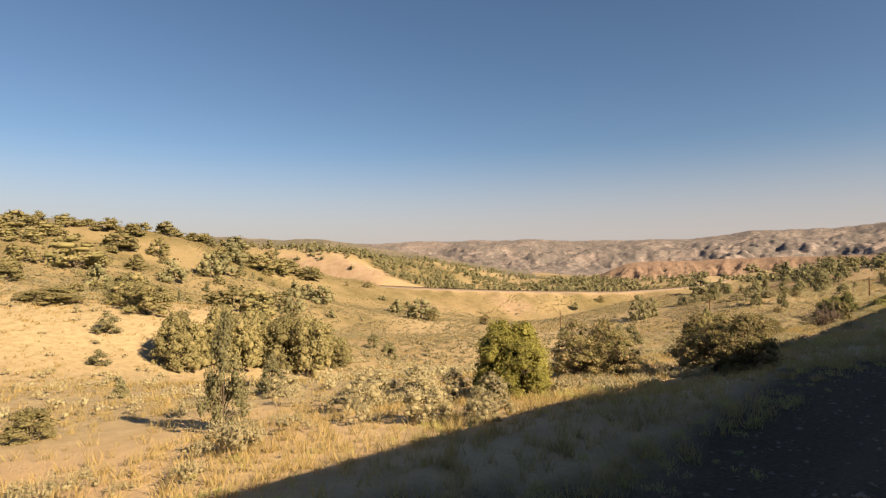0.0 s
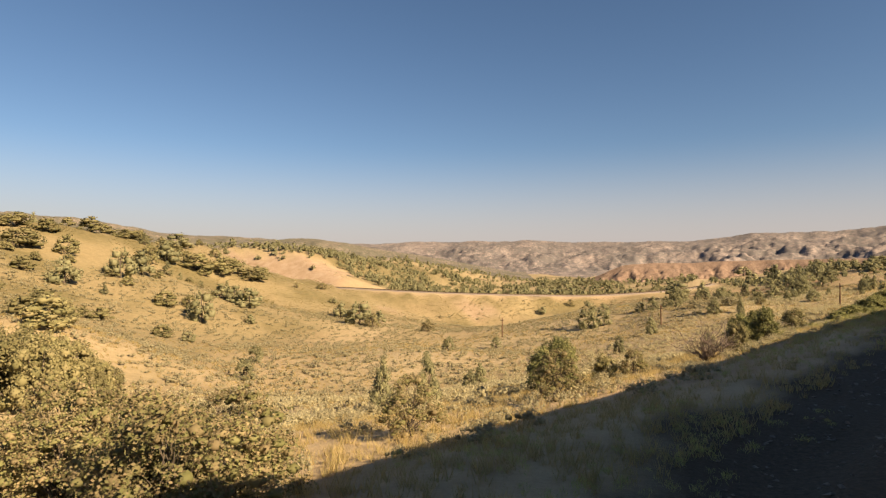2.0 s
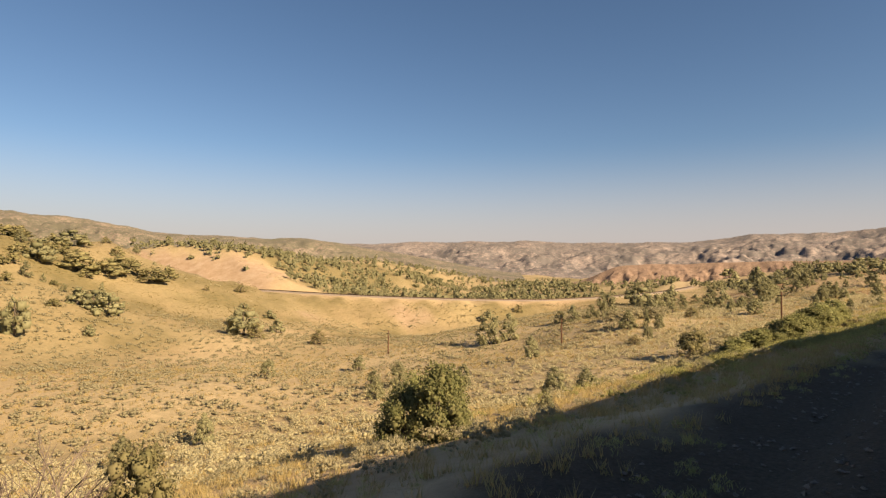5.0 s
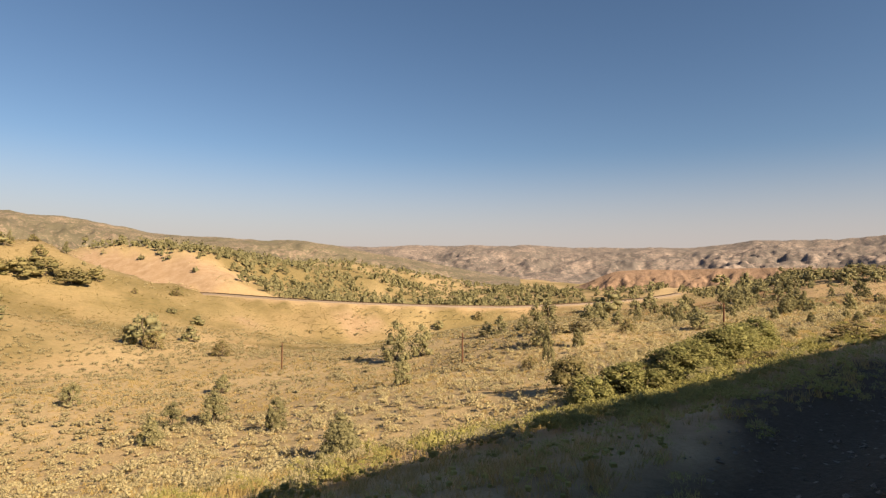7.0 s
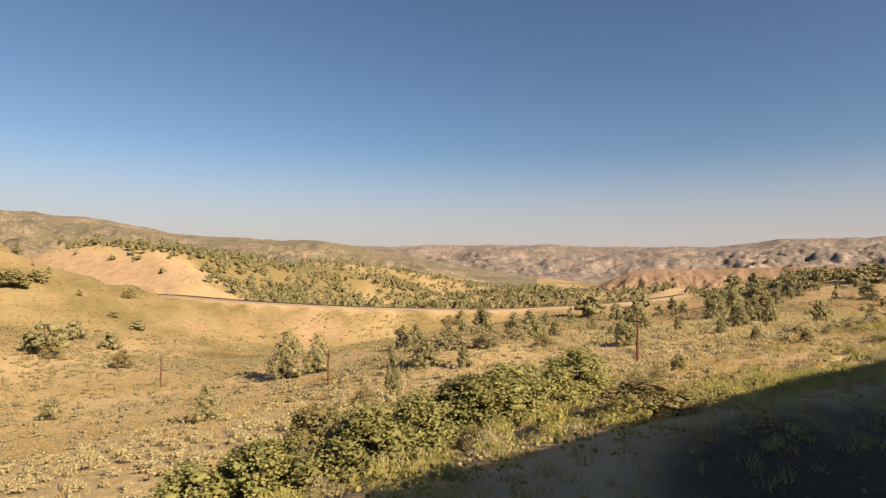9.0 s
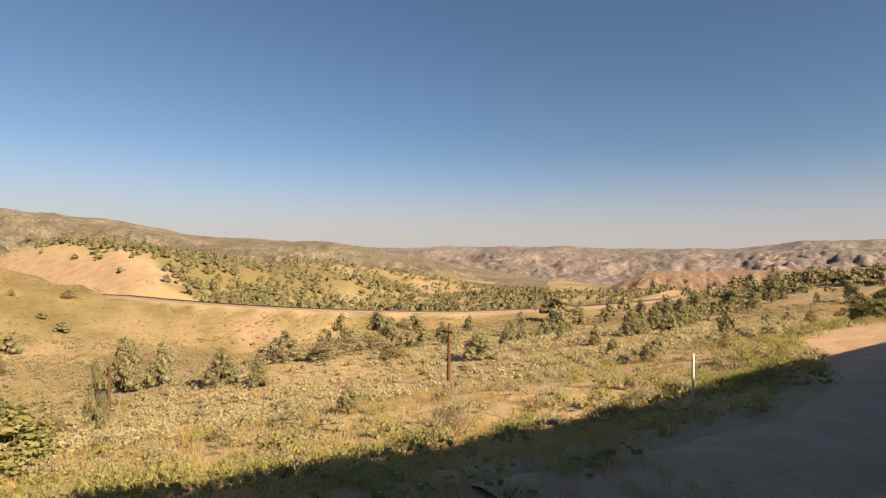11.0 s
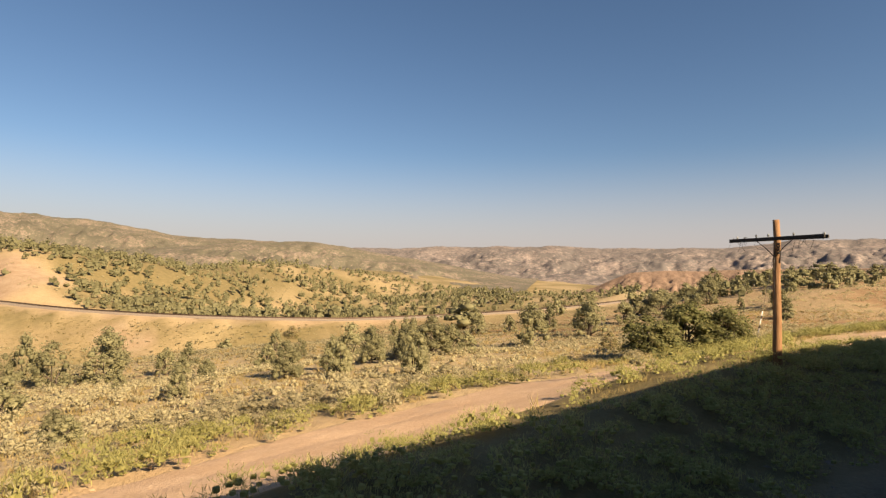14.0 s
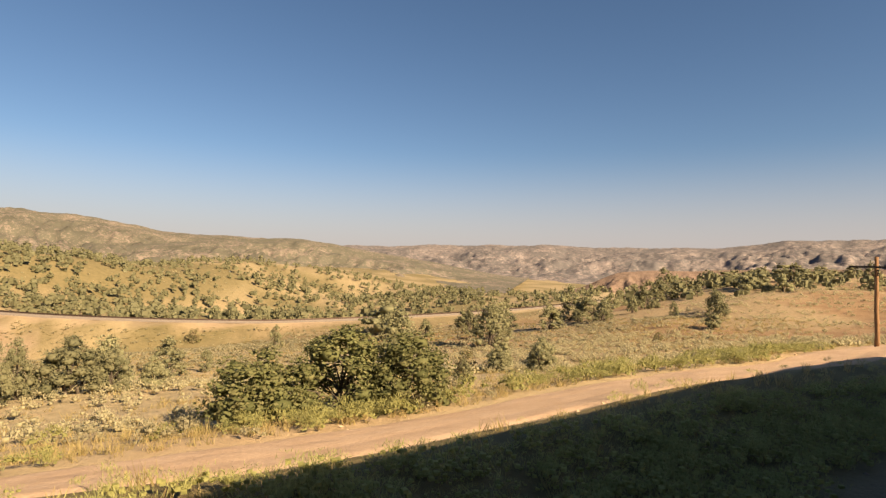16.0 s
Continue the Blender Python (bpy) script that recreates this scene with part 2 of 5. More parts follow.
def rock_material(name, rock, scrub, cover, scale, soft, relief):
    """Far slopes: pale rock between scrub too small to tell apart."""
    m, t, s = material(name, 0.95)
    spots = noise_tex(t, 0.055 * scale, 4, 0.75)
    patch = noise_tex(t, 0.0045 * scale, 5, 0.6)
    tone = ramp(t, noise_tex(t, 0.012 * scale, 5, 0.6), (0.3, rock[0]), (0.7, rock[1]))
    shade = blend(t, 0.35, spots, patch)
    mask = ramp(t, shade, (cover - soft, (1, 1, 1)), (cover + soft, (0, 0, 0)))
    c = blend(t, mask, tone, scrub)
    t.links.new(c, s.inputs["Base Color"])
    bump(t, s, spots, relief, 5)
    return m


def leaf_material(name, *tones, rough=0.75, through=0.42):
    m, t, s = material(name, rough)
    info = t.nodes.new("ShaderNodeObjectInfo")
    geo = t.nodes.new("ShaderNodeNewGeometry")
    c = ramp(t, geo.outputs["Random Per Island"], *[(k / max(1, len(tones) - 1), tone) for k, tone in enumerate(tones)])
    hue = node(t, "ShaderNodeHueSaturation")
    spread = node(t, "ShaderNodeMapRange")
    spread.inputs[3].default_value, spread.inputs[4].default_value = 0.75, 1.2
    t.links.new(info.outputs["Random"], spread.inputs[0])
    t.links.new(spread.outputs[0], hue.inputs["Value"])
    t.links.new(c, hue.inputs["Color"])
    t.links.new(hue.outputs[0], s.inputs["Base Color"])
    soft = t.nodes.new("ShaderNodeBsdfTranslucent")
    t.links.new(hue.outputs[0], soft.inputs[0])
    mix = t.nodes.new("ShaderNodeMixShader")
    mix.inputs[0].default_value = through
    t.links.new(s.outputs[0], mix.inputs[1])
    t.links.new(soft.outputs[0], mix.inputs[2])
    t.links.new(mix.outputs[0], t.nodes["Material Output"].inputs[0])
    return m


def wood_material(name, dark, pale, scale=8):
    m, t, s = material(name, 0.85)
    grain = t.nodes.new("ShaderNodeMapping")
    grain.inputs["Scale"].default_value = (scale, scale, scale * 0.12)
    t.links.new(t.nodes.new("ShaderNodeTexCoord").outputs["Object"], grain.inputs[0])
    fac = noise_tex(t, 3, 5, 0.65, grain.outputs[0])
    t.links.new(ramp(t, fac, (0.3, dark), (0.65, pale)), s.inputs["Base Color"])
    bump(t, s, fac, 0.5, 0.02)
    return m


def plain_material(name, dark, pale, rough=0.6, metal=0.0, scale=4):
    m, t, s = material(name, rough)
    s.inputs["Metallic"].default_value = metal
    fac = noise_tex(t, scale, 5, 0.6)
    t.links.new(ramp(t, fac, (0.35, dark), (0.65, pale)), s.inputs["Base Color"])
    bump(t, s, fac, 0.2, 0.01)
    return m


M_GROUND = ground_material()
# the haze of distance is painted into these greyed rock and scrub tones
M_FAR_HAZED = rock_material("hazed_far_slope", ((0.165, 0.137, 0.13), (0.275, 0.228, 0.21)), (0.108, 0.099, 0.098), 0.53, 1.0, 0.045, 0.15)
M_HILL = rock_material("wooded_hill", ((0.18, 0.143, 0.117), (0.245, 0.195, 0.16)), (0.10, 0.094, 0.07), 0.545, 2.2, 0.05, 0.15)
M_CLIFF = rock_material("clay_cliff", ((0.162, 0.109, 0.0833), (0.23, 0.163, 0.126)), (0.115, 0.0884, 0.0654), 0.44, 8, 0.06, 0.25)
M_JUNIPER = leaf_material("juniper_foliage", (0.179, 0.179, 0.0979), (0.269, 0.257, 0.144), (0.222, 0.212, 0.118), through=0.42)
M_OAK = leaf_material("oak_foliage", (0.171, 0.163, 0.0759), (0.253, 0.228, 0.111), (0.273, 0.235, 0.124), through=0.4)
M_SCRUB_OAK = leaf_material("scrub_oak_foliage", (0.126, 0.137, 0.0558), (0.205, 0.209, 0.0869), (0.223, 0.209, 0.097))
M_BRUSH = leaf_material("brush_foliage", (0.218, 0.174, 0.0965), (0.311, 0.243, 0.138), (0.207, 0.196, 0.0883), (0.187, 0.187, 0.0759), through=0.4)
M_WILLOW = leaf_material("willow_foliage", (0.165, 0.165, 0.04), (0.265, 0.25, 0.074), (0.22, 0.207, 0.064), through=0.4)
M_SAGE = leaf_material("sage_foliage", (0.332, 0.302, 0.189), (0.422, 0.378, 0.238), (0.378, 0.337, 0.211), through=0.5)
M_RABBIT = leaf_material("rabbitbrush_foliage", (0.315, 0.306, 0.112), (0.452, 0.431, 0.172), (0.378, 0.371, 0.15), through=0.45)
M_GRASS = leaf_material("dry_grass", (0.407, 0.314, 0.138), (0.55, 0.424, 0.209), (0.385, 0.33, 0.138), through=0.5)
M_MEADOW = leaf_material("meadow_grass", (0.144, 0.124, 0.0491), (0.209, 0.169, 0.0752), (0.173, 0.144, 0.0634), through=0.45)
M_TWIG = plain_material("dead_twigs", (0.0928, 0.0696, 0.058), (0.174, 0.139, 0.116), 0.9)
M_BARK = plain_material("bark", (0.058, 0.0464, 0.0348), (0.116, 0.0928, 0.0725), 0.95)
M_TRAIN = plain_material("brushed_steel", (0.42, 0.43, 0.44), (0.52, 0.53, 0.54), 0.38, 0.9)
M_DARK = plain_material("dark_steel", (0.0174, 0.0174, 0.0174), (0.0348, 0.0319, 0.029), 0.6)
M_WINDOW = plain_material("window_glass_dark", (0.01, 0.012, 0.014), (0.015, 0.018, 0.02), 0.08)


# ---- mesh helpers ----
def mesh_of(name, verts, faces, *rest, smooth=False):
    """One mesh from arrays: verts (n, 3), faces (m, 3 or 4), then the vertex normals where wanted, then the material."""
    mat = rest[-1]
    verts, faces = np.asarray(verts, np.float32), np.asarray(faces, np.int32)
    me = bpy.data.meshes.new(name)
    me.vertices.add(len(verts))
    me.vertices.foreach_set("co", verts.ravel())
    k = faces.shape[1]
    me.loops.add(faces.size)
    me.loops.foreach_set("vertex_index", faces.ravel())
    me.polygons.add(len(faces))
    me.polygons.foreach_set("loop_start", np.arange(0, faces.size, k, dtype=np.int32))
    me.polygons.foreach_set("use_smooth", np.full(len(faces), smooth or len(rest) > 1))
    me.update(calc_edges=True)
    me.materials.append(mat)
    if len(rest) > 1:
        me.normals_split_custom_set_from_vertices(np.asarray(rest[0], np.float32))
    return me


def grid_faces(rows, columns):
    i = np.arange(rows - 1)[:, None] * columns + np.arange(columns - 1)[None, :]
    i = i.ravel()
    return np.stack([i, i + 1, i + columns + 1, i + columns], 1)


def part(name, bm, mat, parent=None, label=""):
    me = bpy.data.meshes.new(name)
    bm.to_mesh(me)
    bm.free()
    me.materials.append(mat)
    ob = new(name, me)
    ob.parent = parent
    return tagged(ob, label)


def box(bm, centre, size, turn=None, bevel=0.0):
    """Adds a box, bevelled where asked, to bm."""
    got = bmesh.ops.create_cube(bm, size=1.0)["verts"]
    m = Matrix.Translation(centre) @ (turn or Matrix()) @ Matrix.Diagonal((*size, 1))
    bmesh.ops.transform(bm, matrix=m, verts=got)
    if bevel:
        edges = list({e for v in got for e in v.link_edges})
        bmesh.ops.bevel(bm, geom=edges, offset=bevel, segments=2, affect="EDGES", profile=0.6)


def tube_arrays(points, radii, sides=6):
    """Vertices and quads of a tapered tube along points."""
    p = np.asarray(points, float)
    t = np.gradient(p, axis=0)
    t /= np.linalg.norm(t, axis=1, keepdims=True) + 1e-9
    ref = np.where(np.abs(t[:, 2:3]) > 0.9, [[1.0, 0, 0]], [[0, 0, 1.0]])
    u = np.cross(t, ref)
    u /= np.linalg.norm(u, axis=1, keepdims=True) + 1e-9
    w = np.cross(t, u)
    a = np.linspace(0, 2 * np.pi, sides, endpoint=False)
    ring = u[:, None] * np.cos(a)[None, :, None] + w[:, None] * np.sin(a)[None, :, None]
    v = (p[:, None] + ring * np.asarray(radii)[:, None, None]).reshape(-1, 3)
    f = []
    for i in range(len(p) - 1):
        for k in range(sides):
            f.append((i * sides + k, i * sides + (k + 1) % sides, (i + 1) * sides + (k + 1) % sides, (i + 1) * sides + k))
    return v, np.array(f)


def join_arrays(pieces):
    vs, fs, rest, n = [], [], [], 0
    for v, f, *more in pieces:
        vs.append(v)
        fs.append(f + n)
        rest += more
        n += len(v)
    return (np.concatenate(vs), np.concatenate(fs)) + ((np.concatenate(rest),) if rest else ())


# ---- ground ----
def spaced(first, last, step, grow, far):
    """Even steps from first to last, then steps that grow, out to far on both sides."""
    mid = list(np.arange(first, last + step / 2, step))
    for sign in (1, -1):
        at, d = (mid[-1] if sign > 0 else mid[0]), step
        while abs(at) < far:
            d *= grow
            at += sign * d
            mid = mid + [at] if sign > 0 else [at] + mid
    return np.array(mid)


along_axis = spaced(-30, 260, 1.5, 1.07, 4800)
across_axis = spaced(-6, 24, 0.75, 1.045, 4800)
S, V = np.meshgrid(along_axis, across_axis)
X, Y = START[0] + S * ALONG[0] + V * ACROSS[0], START[1] + S * ALONG[1] + V * ACROSS[1]
Z = ground_z(X, Y)
ground = new("ground", mesh_of("ground", np.stack([X, Y, Z], -1).reshape(-1, 3), grid_faces(*X.shape), M_GROUND, smooth=True))
tagged(ground, "dry tan grass and orange soil of a high desert valley", "ground", kind="structure")
LD = loop_distance(X, Y)
ragged = 5 * fractal(X / 12, Y / 12, 3, 79)
cut = ease((LD - 4) / 2) * ease((34 + ragged - LD) / 4) * ease((-X - 60 + ragged) / 6) * ease((X + 188) / 12) * loop_reach(X, Y)
bank = ease((-LD - 6) / 3) * ease((28 + LD) / 12) * ease((fractal(X / 22, Y / 22, 3, 77) - 0.06) / 0.25) * 0.7
slip = np.maximum(ease(1.6 - 1.6 * np.hypot((X - 9) / 13, (Y - 272) / 9)), 0.8 * ease(1.6 - 1.6 * np.hypot((X + 29) / 8, (Y - 260) / 7)))
bank = np.maximum(0.25 * bank * loop_reach(X, Y), 0.8 * ease(slip * (1 + ragged / 6)))
shelf = ease((5 - np.abs(LD + 1)) / 2) * 0.6 * loop_reach(X, Y)
OFF = V - line_offset(S)
# gravel shoulder, widened over the train's shadow strip to paint it darker
gravel = ease((5.0 + (3.5 + 4 * fractal(X / 5, Y / 5, 3, 47)) * ease((150 - S) / 15) - np.abs(OFF)) / 2)
grassy = 0.95 * ease((-LD - 5) / 4) * ease((75 + LD) / 30) * ease((X + 75) / 25) * (0.75 + 0.25 * ease((fractal(X / 15, Y / 15, 3, 87) + 0.2) / 0.4)) * loop_reach(X, Y)
meadow = np.maximum(np.maximum(grassy, 0.9 * wet_meadow(X, Y)), 0.6 * ease((fractal(X / 30, Y / 30, 3, 41) + 0.05) / 0.3) * ease((-Z - 3) / 6) * (Y < 330))
scrub = ease((OFF - 14) / 14) * np.maximum(0.55, ease((np.abs(LD) - 8) / 10)) * (1 - shelf) * (1 - 0.9 * wet_meadow(X, Y))
scrub = np.maximum(scrub, ease((Y - 420) / 60))
beyond = np.maximum(ease((LD - 10) / 10), ease((np.hypot(X - 60, Y - 120) - 420) / 120)) * (0.6 + 0.35 * ease((fractal(X / 35, Y / 35, 3, 89) + 0.15) / 0.3)) * (1 - cut)
hillside = ease((-X - 15) / 30) * ease((Y - 60) / 40) * ease((-LD - 2) / 6) * (0.78 + 0.2 * ease((fractal(X / 18, Y / 18, 3, 95) + 0.15) / 0.3))
verge_strip = 0.85 * ease((S - 150) / 12) * ease((OFF - 3.5) / 1.5) * ease((road_centre(S) - 2.7 - OFF) / 0.8)
meadow = np.maximum(np.maximum(meadow, beyond), np.maximum(hillside, verge_strip))
scrub = scrub * (1 - 0.85 * np.clip(meadow, 0, 1))
rust = ease((S - 245) / 40) * ease((OFF - 8) / 4) * ease((170 - OFF) / 60) * ease((620 - S) / 150) * (0.35 + 0.6 * ease((fractal(X / 18, Y / 18, 3, 83) + 0.2) / 0.3))
for name, values in (("rust", rust), ("scrub", scrub), ("bare", np.maximum(np.maximum(cut, bank), shelf)), ("meadow", meadow), ("gravel", gravel)):
    ground.data.attributes.new(name, "FLOAT", "POINT").data.foreach_set("value", values.ravel().astype(np.float32))


# ---- mountains ----
def mountains(name, label, mat, centre, reach, crest, base, gully, seed, steps=60, carve=1.0):
    """A range seen from the valley: crest gives (azimuth in degrees, rise over distance) along the skyline."""
    near, ridge, back = reach
    az = np.arange(crest[0][0], crest[-1][0] + 0.01, 0.14)
    top = np.interp(az, [c[0] for c in crest], [c[1] for c in crest]) * ridge + 4
    kernel = np.hanning(13)
    top = np.convolve(np.pad(top, 6, mode="edge"), kernel / kernel.sum(), mode="valid")
    r = np.concatenate([np.linspace(near, ridge, steps), np.linspace(ridge, back, 12)[1:]])
    A, R = np.meshgrid(np.radians(az), r)
    T = np.broadcast_to(top, A.shape)
    rise = np.clip((R - near) / (ridge - near), 0, 1)
    fall = np.clip((R - ridge) / (back - ridge), 0, 1)
    x, y = centre[0] + R * np.sin(A), centre[1] + R * np.cos(A)
    spur = np.abs(fractal(x / gully, y / gully, 4, seed)) * 1.7 + 0.6 * np.abs(fractal(x / gully * 3, y / gully * 3, 4, seed + 9)) + 0.5 * np.abs(fractal(x / gully * 8, y / gully * 8, 3, seed + 19))
    body = rise**0.85 * (1 - 0.75 * (1 - rise) * spur * 2.2 * carve)
    z = base + (T - base) * body * (1 - fall**2) + carve * (T - base) * 0.05 * fractal(x / 60, y / 60, 3, seed + 3)
    me = mesh_of(name, np.stack([x, y, z], -1).reshape(-1, 3), grid_faces(*A.shape), mat, smooth=True)
    return tagged(new(name, me), label, "mountain", kind="structure")


VIEW = (70, 75)
mountains("mountain_range", "distant brown mountain range with haze greyed into its colours and pale rock patches", M_FAR_HAZED, VIEW, (2300, 4300, 4700),
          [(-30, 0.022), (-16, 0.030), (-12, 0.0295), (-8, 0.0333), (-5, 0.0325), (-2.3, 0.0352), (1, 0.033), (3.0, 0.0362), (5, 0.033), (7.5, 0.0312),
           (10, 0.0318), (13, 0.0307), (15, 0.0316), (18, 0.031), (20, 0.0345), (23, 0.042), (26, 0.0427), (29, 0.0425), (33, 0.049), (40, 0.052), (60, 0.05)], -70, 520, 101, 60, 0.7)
mountains("mountain_slope", "grey-green scrub-covered mountain with bare pink patches", M_HILL, VIEW, (1100, 3000, 3600),
          [(-75, 0.085), (-55, 0.080), (-46.4, 0.073), (-42, 0.067), (-38.6, 0.0625), (-35, 0.054), (-31.4, 0.0425), (-26, 0.0405), (-22, 0.036), (-19, 0.02), (-15, 0.0)], -30, 420, 141)
mountains("wooded_hill", "rounded juniper-dotted hill beyond the valley", M_HILL, VIEW, (1000, 1900, 2300),
          [(-34, 0.02), (-29, 0.031), (-26, 0.035), (-23, 0.037), (-20.2, 0.0392), (-18, 0.035), (-15, 0.027), (-12, 0.018), (-9, 0.009), (-6, 0.001), (-2, -0.012), (2, -0.025)], -40, 300, 171)
mountains("clay_cliff", "eroded reddish-brown clay bluff with vertical gullies", M_CLIFF, VIEW, (1330, 1460, 1900),
          [(5, -0.045), (7.5, -0.034), (9.5, -0.018), (11, -0.007), (14, -0.004), (17, -0.0045), (20, -0.001), (24, 0.001), (30, 0.002), (38, 0.003)], -95, 34, 201, 60, 0.4)


# ---- the train whose shadow lies along the line ----
def line_point(s, v):
    a = v + float(line_offset(s))
    return START[0] + s * ALONG[0] + a * ACROSS[0], START[1] + s * ALONG[1] + a * ACROSS[1]


def coach(s0, length):
    """A double-deck coach standing on the main line."""
    x0, y0 = line_point(s0, -2.45)
    x1, y1 = line_point(s0 + length, -2.45)
    z0, z1 = float(rail_height(s0)), float(rail_height(s0 + length))
    root = new("railway_coach")
    d = Vector((x1 - x0, y1 - y0, z1 - z0))
    turn = d.to_track_quat("X", "Z").to_matrix().to_4x4()
    root.matrix_world = Matrix.Translation((x0, y0, z0)) @ turn
    L = d.length
    bm = bmesh.new()
    h = 6.25
    ring = [(-1.5, 0.75), (1.5, 0.75), (1.55, 1.2), (1.55, h - 0.35), (1.42, h - 0.08), (1.1, h), (-1.1, h), (-1.42, h - 0.08), (-1.55, h - 0.35), (-1.55, 1.2)]
    ends = [[bm.verts.new((u, a, b)) for a, b in ring] for u in (0.0, L)]
    for k in range(len(ring)):
        bm.faces.new((ends[0][k], ends[0][(k + 1) % len(ring)], ends[1][(k + 1) % len(ring)], ends[1][k]))
    bm.faces.new(ends[0][::-1])
    bm.faces.new(ends[1])
    bmesh.ops.recalc_face_normals(bm, faces=bm.faces)
    part("body", bm, M_TRAIN, root)
    for u in (3.4, L - 3.4):
        bm = bmesh.new()
        box(bm, (u, 0, 0.55), (3.2, 2.3, 0.35), bevel=0.05)
        for w in (-1.2, 1.2):
            got = bmesh.ops.create_cone(bm, cap_ends=True, segments=18, radius1=0.46, radius2=0.46, depth=1.6)["verts"]
            bmesh.ops.transform(bm, matrix=Matrix.Translation((u + w, 0, 0.47)) @ Matrix.Rotation(radians(90), 4, "X"), verts=got)
        part("bogie", bm, M_DARK, root)
    for deck in (2.0, 4.25):
        for k in range(9):
            bm = bmesh.new()
            box(bm, (2.6 + k * (L - 5.2) / 8, 1.56, deck), (1.5, 0.05, 0.7))
            part("window", bm, M_WINDOW, root)
    return tagged(root, "stainless steel double-deck railway coach standing on the main line", "train coach", "coaches of the train")


for k in range(15):
    coach(-150 + 26.0 * k, 26.0)


# ---- plants: crowns of many small leaves ----
def leaves(rng, centres, normals, size, slim=0.45, outward=None, loose=0.55):
    """A pointed four-cornered leaf spray at each centre, growing along its normal and lying in the clump's surface."""
    n = len(centres)
    w = normals if outward is None else outward
    w = w / (np.linalg.norm(w, axis=1, keepdims=True) + 1e-9) + loose * rng.normal(size=(n, 3))
    w /= np.linalg.norm(w, axis=1, keepdims=True) + 1e-9
    d = normals + 0.8 * rng.normal(size=(n, 3))
    d -= w * (d * w).sum(1, keepdims=True) * 0.8
    d /= np.linalg.norm(d, axis=1, keepdims=True) + 1e-9
    side = np.cross(d, w)
    side /= np.linalg.norm(side, axis=1, keepdims=True) + 1e-9
    k = size * rng.uniform(0.6, 1.4, (n, 1))
    v = np.stack([centres, centres + d * k * 0.5 + side * k * slim, centres + d * k, centres + d * k * 0.45 - side * k * slim], 1).reshape(-1, 3)
    return v, np.arange(4 * n).reshape(-1, 4)


def lobes(rng, count, shape, spread):
    """Centres and radii of the crown's clumps, inside a cone, an egg or a low mound of unit height and width."""
    out = []
    while len(out) < count:
        z = rng.uniform(0.06, 0.97)
        if shape == "cone":
            reach = 0.5 * (1 - z) ** 0.8 * min(1, z / 0.12) + 0.03
        elif shape == "egg":
            reach = 0.5 * math.sqrt(1 - z**1.6) * min(1, (z + 0.15) / 0.25)
        else:
            reach = 0.5 * math.sqrt(max(0.0, 1 - (z / 1.0) ** 2))
        if rng.uniform() > 0.2 + 1.6 * reach:
            continue
        a, q = rng.uniform(0, 2 * math.pi), math.sqrt(rng.uniform(0.4, 1))
        reach = max(0.0, reach - spread * 0.6) * q
        out.append((reach * math.cos(a), reach * math.sin(a), z * (1 - 0.5 * spread), spread * rng.uniform(0.65, 1.25)))
    return np.array(out)


CORE_POINTS = np.array([(a, b, c) for a in (-1, 1) for b in (-1, 1) for c in (-1, 1)], float) / math.sqrt(3)
CORE_FACES = np.array([(0, 1, 3, 2), (4, 6, 7, 5), (0, 4, 5, 1), (2, 3, 7, 6), (0, 2, 6, 4), (1, 5, 7, 3)])


def finer(points, faces):
    """Each quad of a ball cut into four, its corners pushed out onto the ball."""
    p, seen, out = [tuple(q) for q in points], {}, []

    def mid(*ids):
        key = tuple(sorted(ids))
        if key not in seen:
            q = sum(np.array(p[i]) for i in ids)
            seen[key] = len(p)
            p.append(tuple(q / np.linalg.norm(q)))
        return seen[key]

    for a, b, c, d in faces:
        ab, bc, cd, da, m = mid(a, b), mid(b, c), mid(c, d), mid(d, a), mid(a, b, c, d)
        out += [(a, ab, m, da), (ab, b, bc, m), (m, bc, c, cd), (da, m, cd, d)]
    return np.array(p), np.array(out)


BALL_POINTS, BALL_FACES = finer(CORE_POINTS, CORE_FACES)


def crown_arrays(rng, clumps, per, size, slim, lean=(0.0, 0.0), up=0.0, core=0.75, loose=0.5, fine=True):
    """Leaf sprays round each clump, over a dense lumpy heart of foliage."""
    vs = []
    ball, faces = (BALL_POINTS, BALL_FACES) if fine else (CORE_POINTS * 1.15, CORE_FACES)
    for cx, cy, cz, r in clumps:
        if core:
            heart = ball * r * core * rng.uniform(0.78, 1.12, (len(ball), 1)) * (1, 1, 0.9)
            vs.append((heart + (cx + lean[0] * cz, cy + lean[1] * cz, cz), faces))
        n = rng.normal(size=(per, 3))
        n /= np.linalg.norm(n, axis=1, keepdims=True)
        n[:, 2] = np.where(n[:, 2] < -0.35, -n[:, 2], n[:, 2])
        p = np.array((cx + lean[0] * cz, cy + lean[1] * cz, cz)) + n * r * rng.uniform(0.62, 1.0, (per, 1)) * (1, 1, 0.9)
        outward = n * 0.8 + (p - (0, 0, 0.3)) * 1.2 + (0, 0, 0.15)
        n[:, 2] += 0.35 + up
        vs.append(leaves(rng, p, n, size, slim, outward, loose))
    return join_arrays(vs)


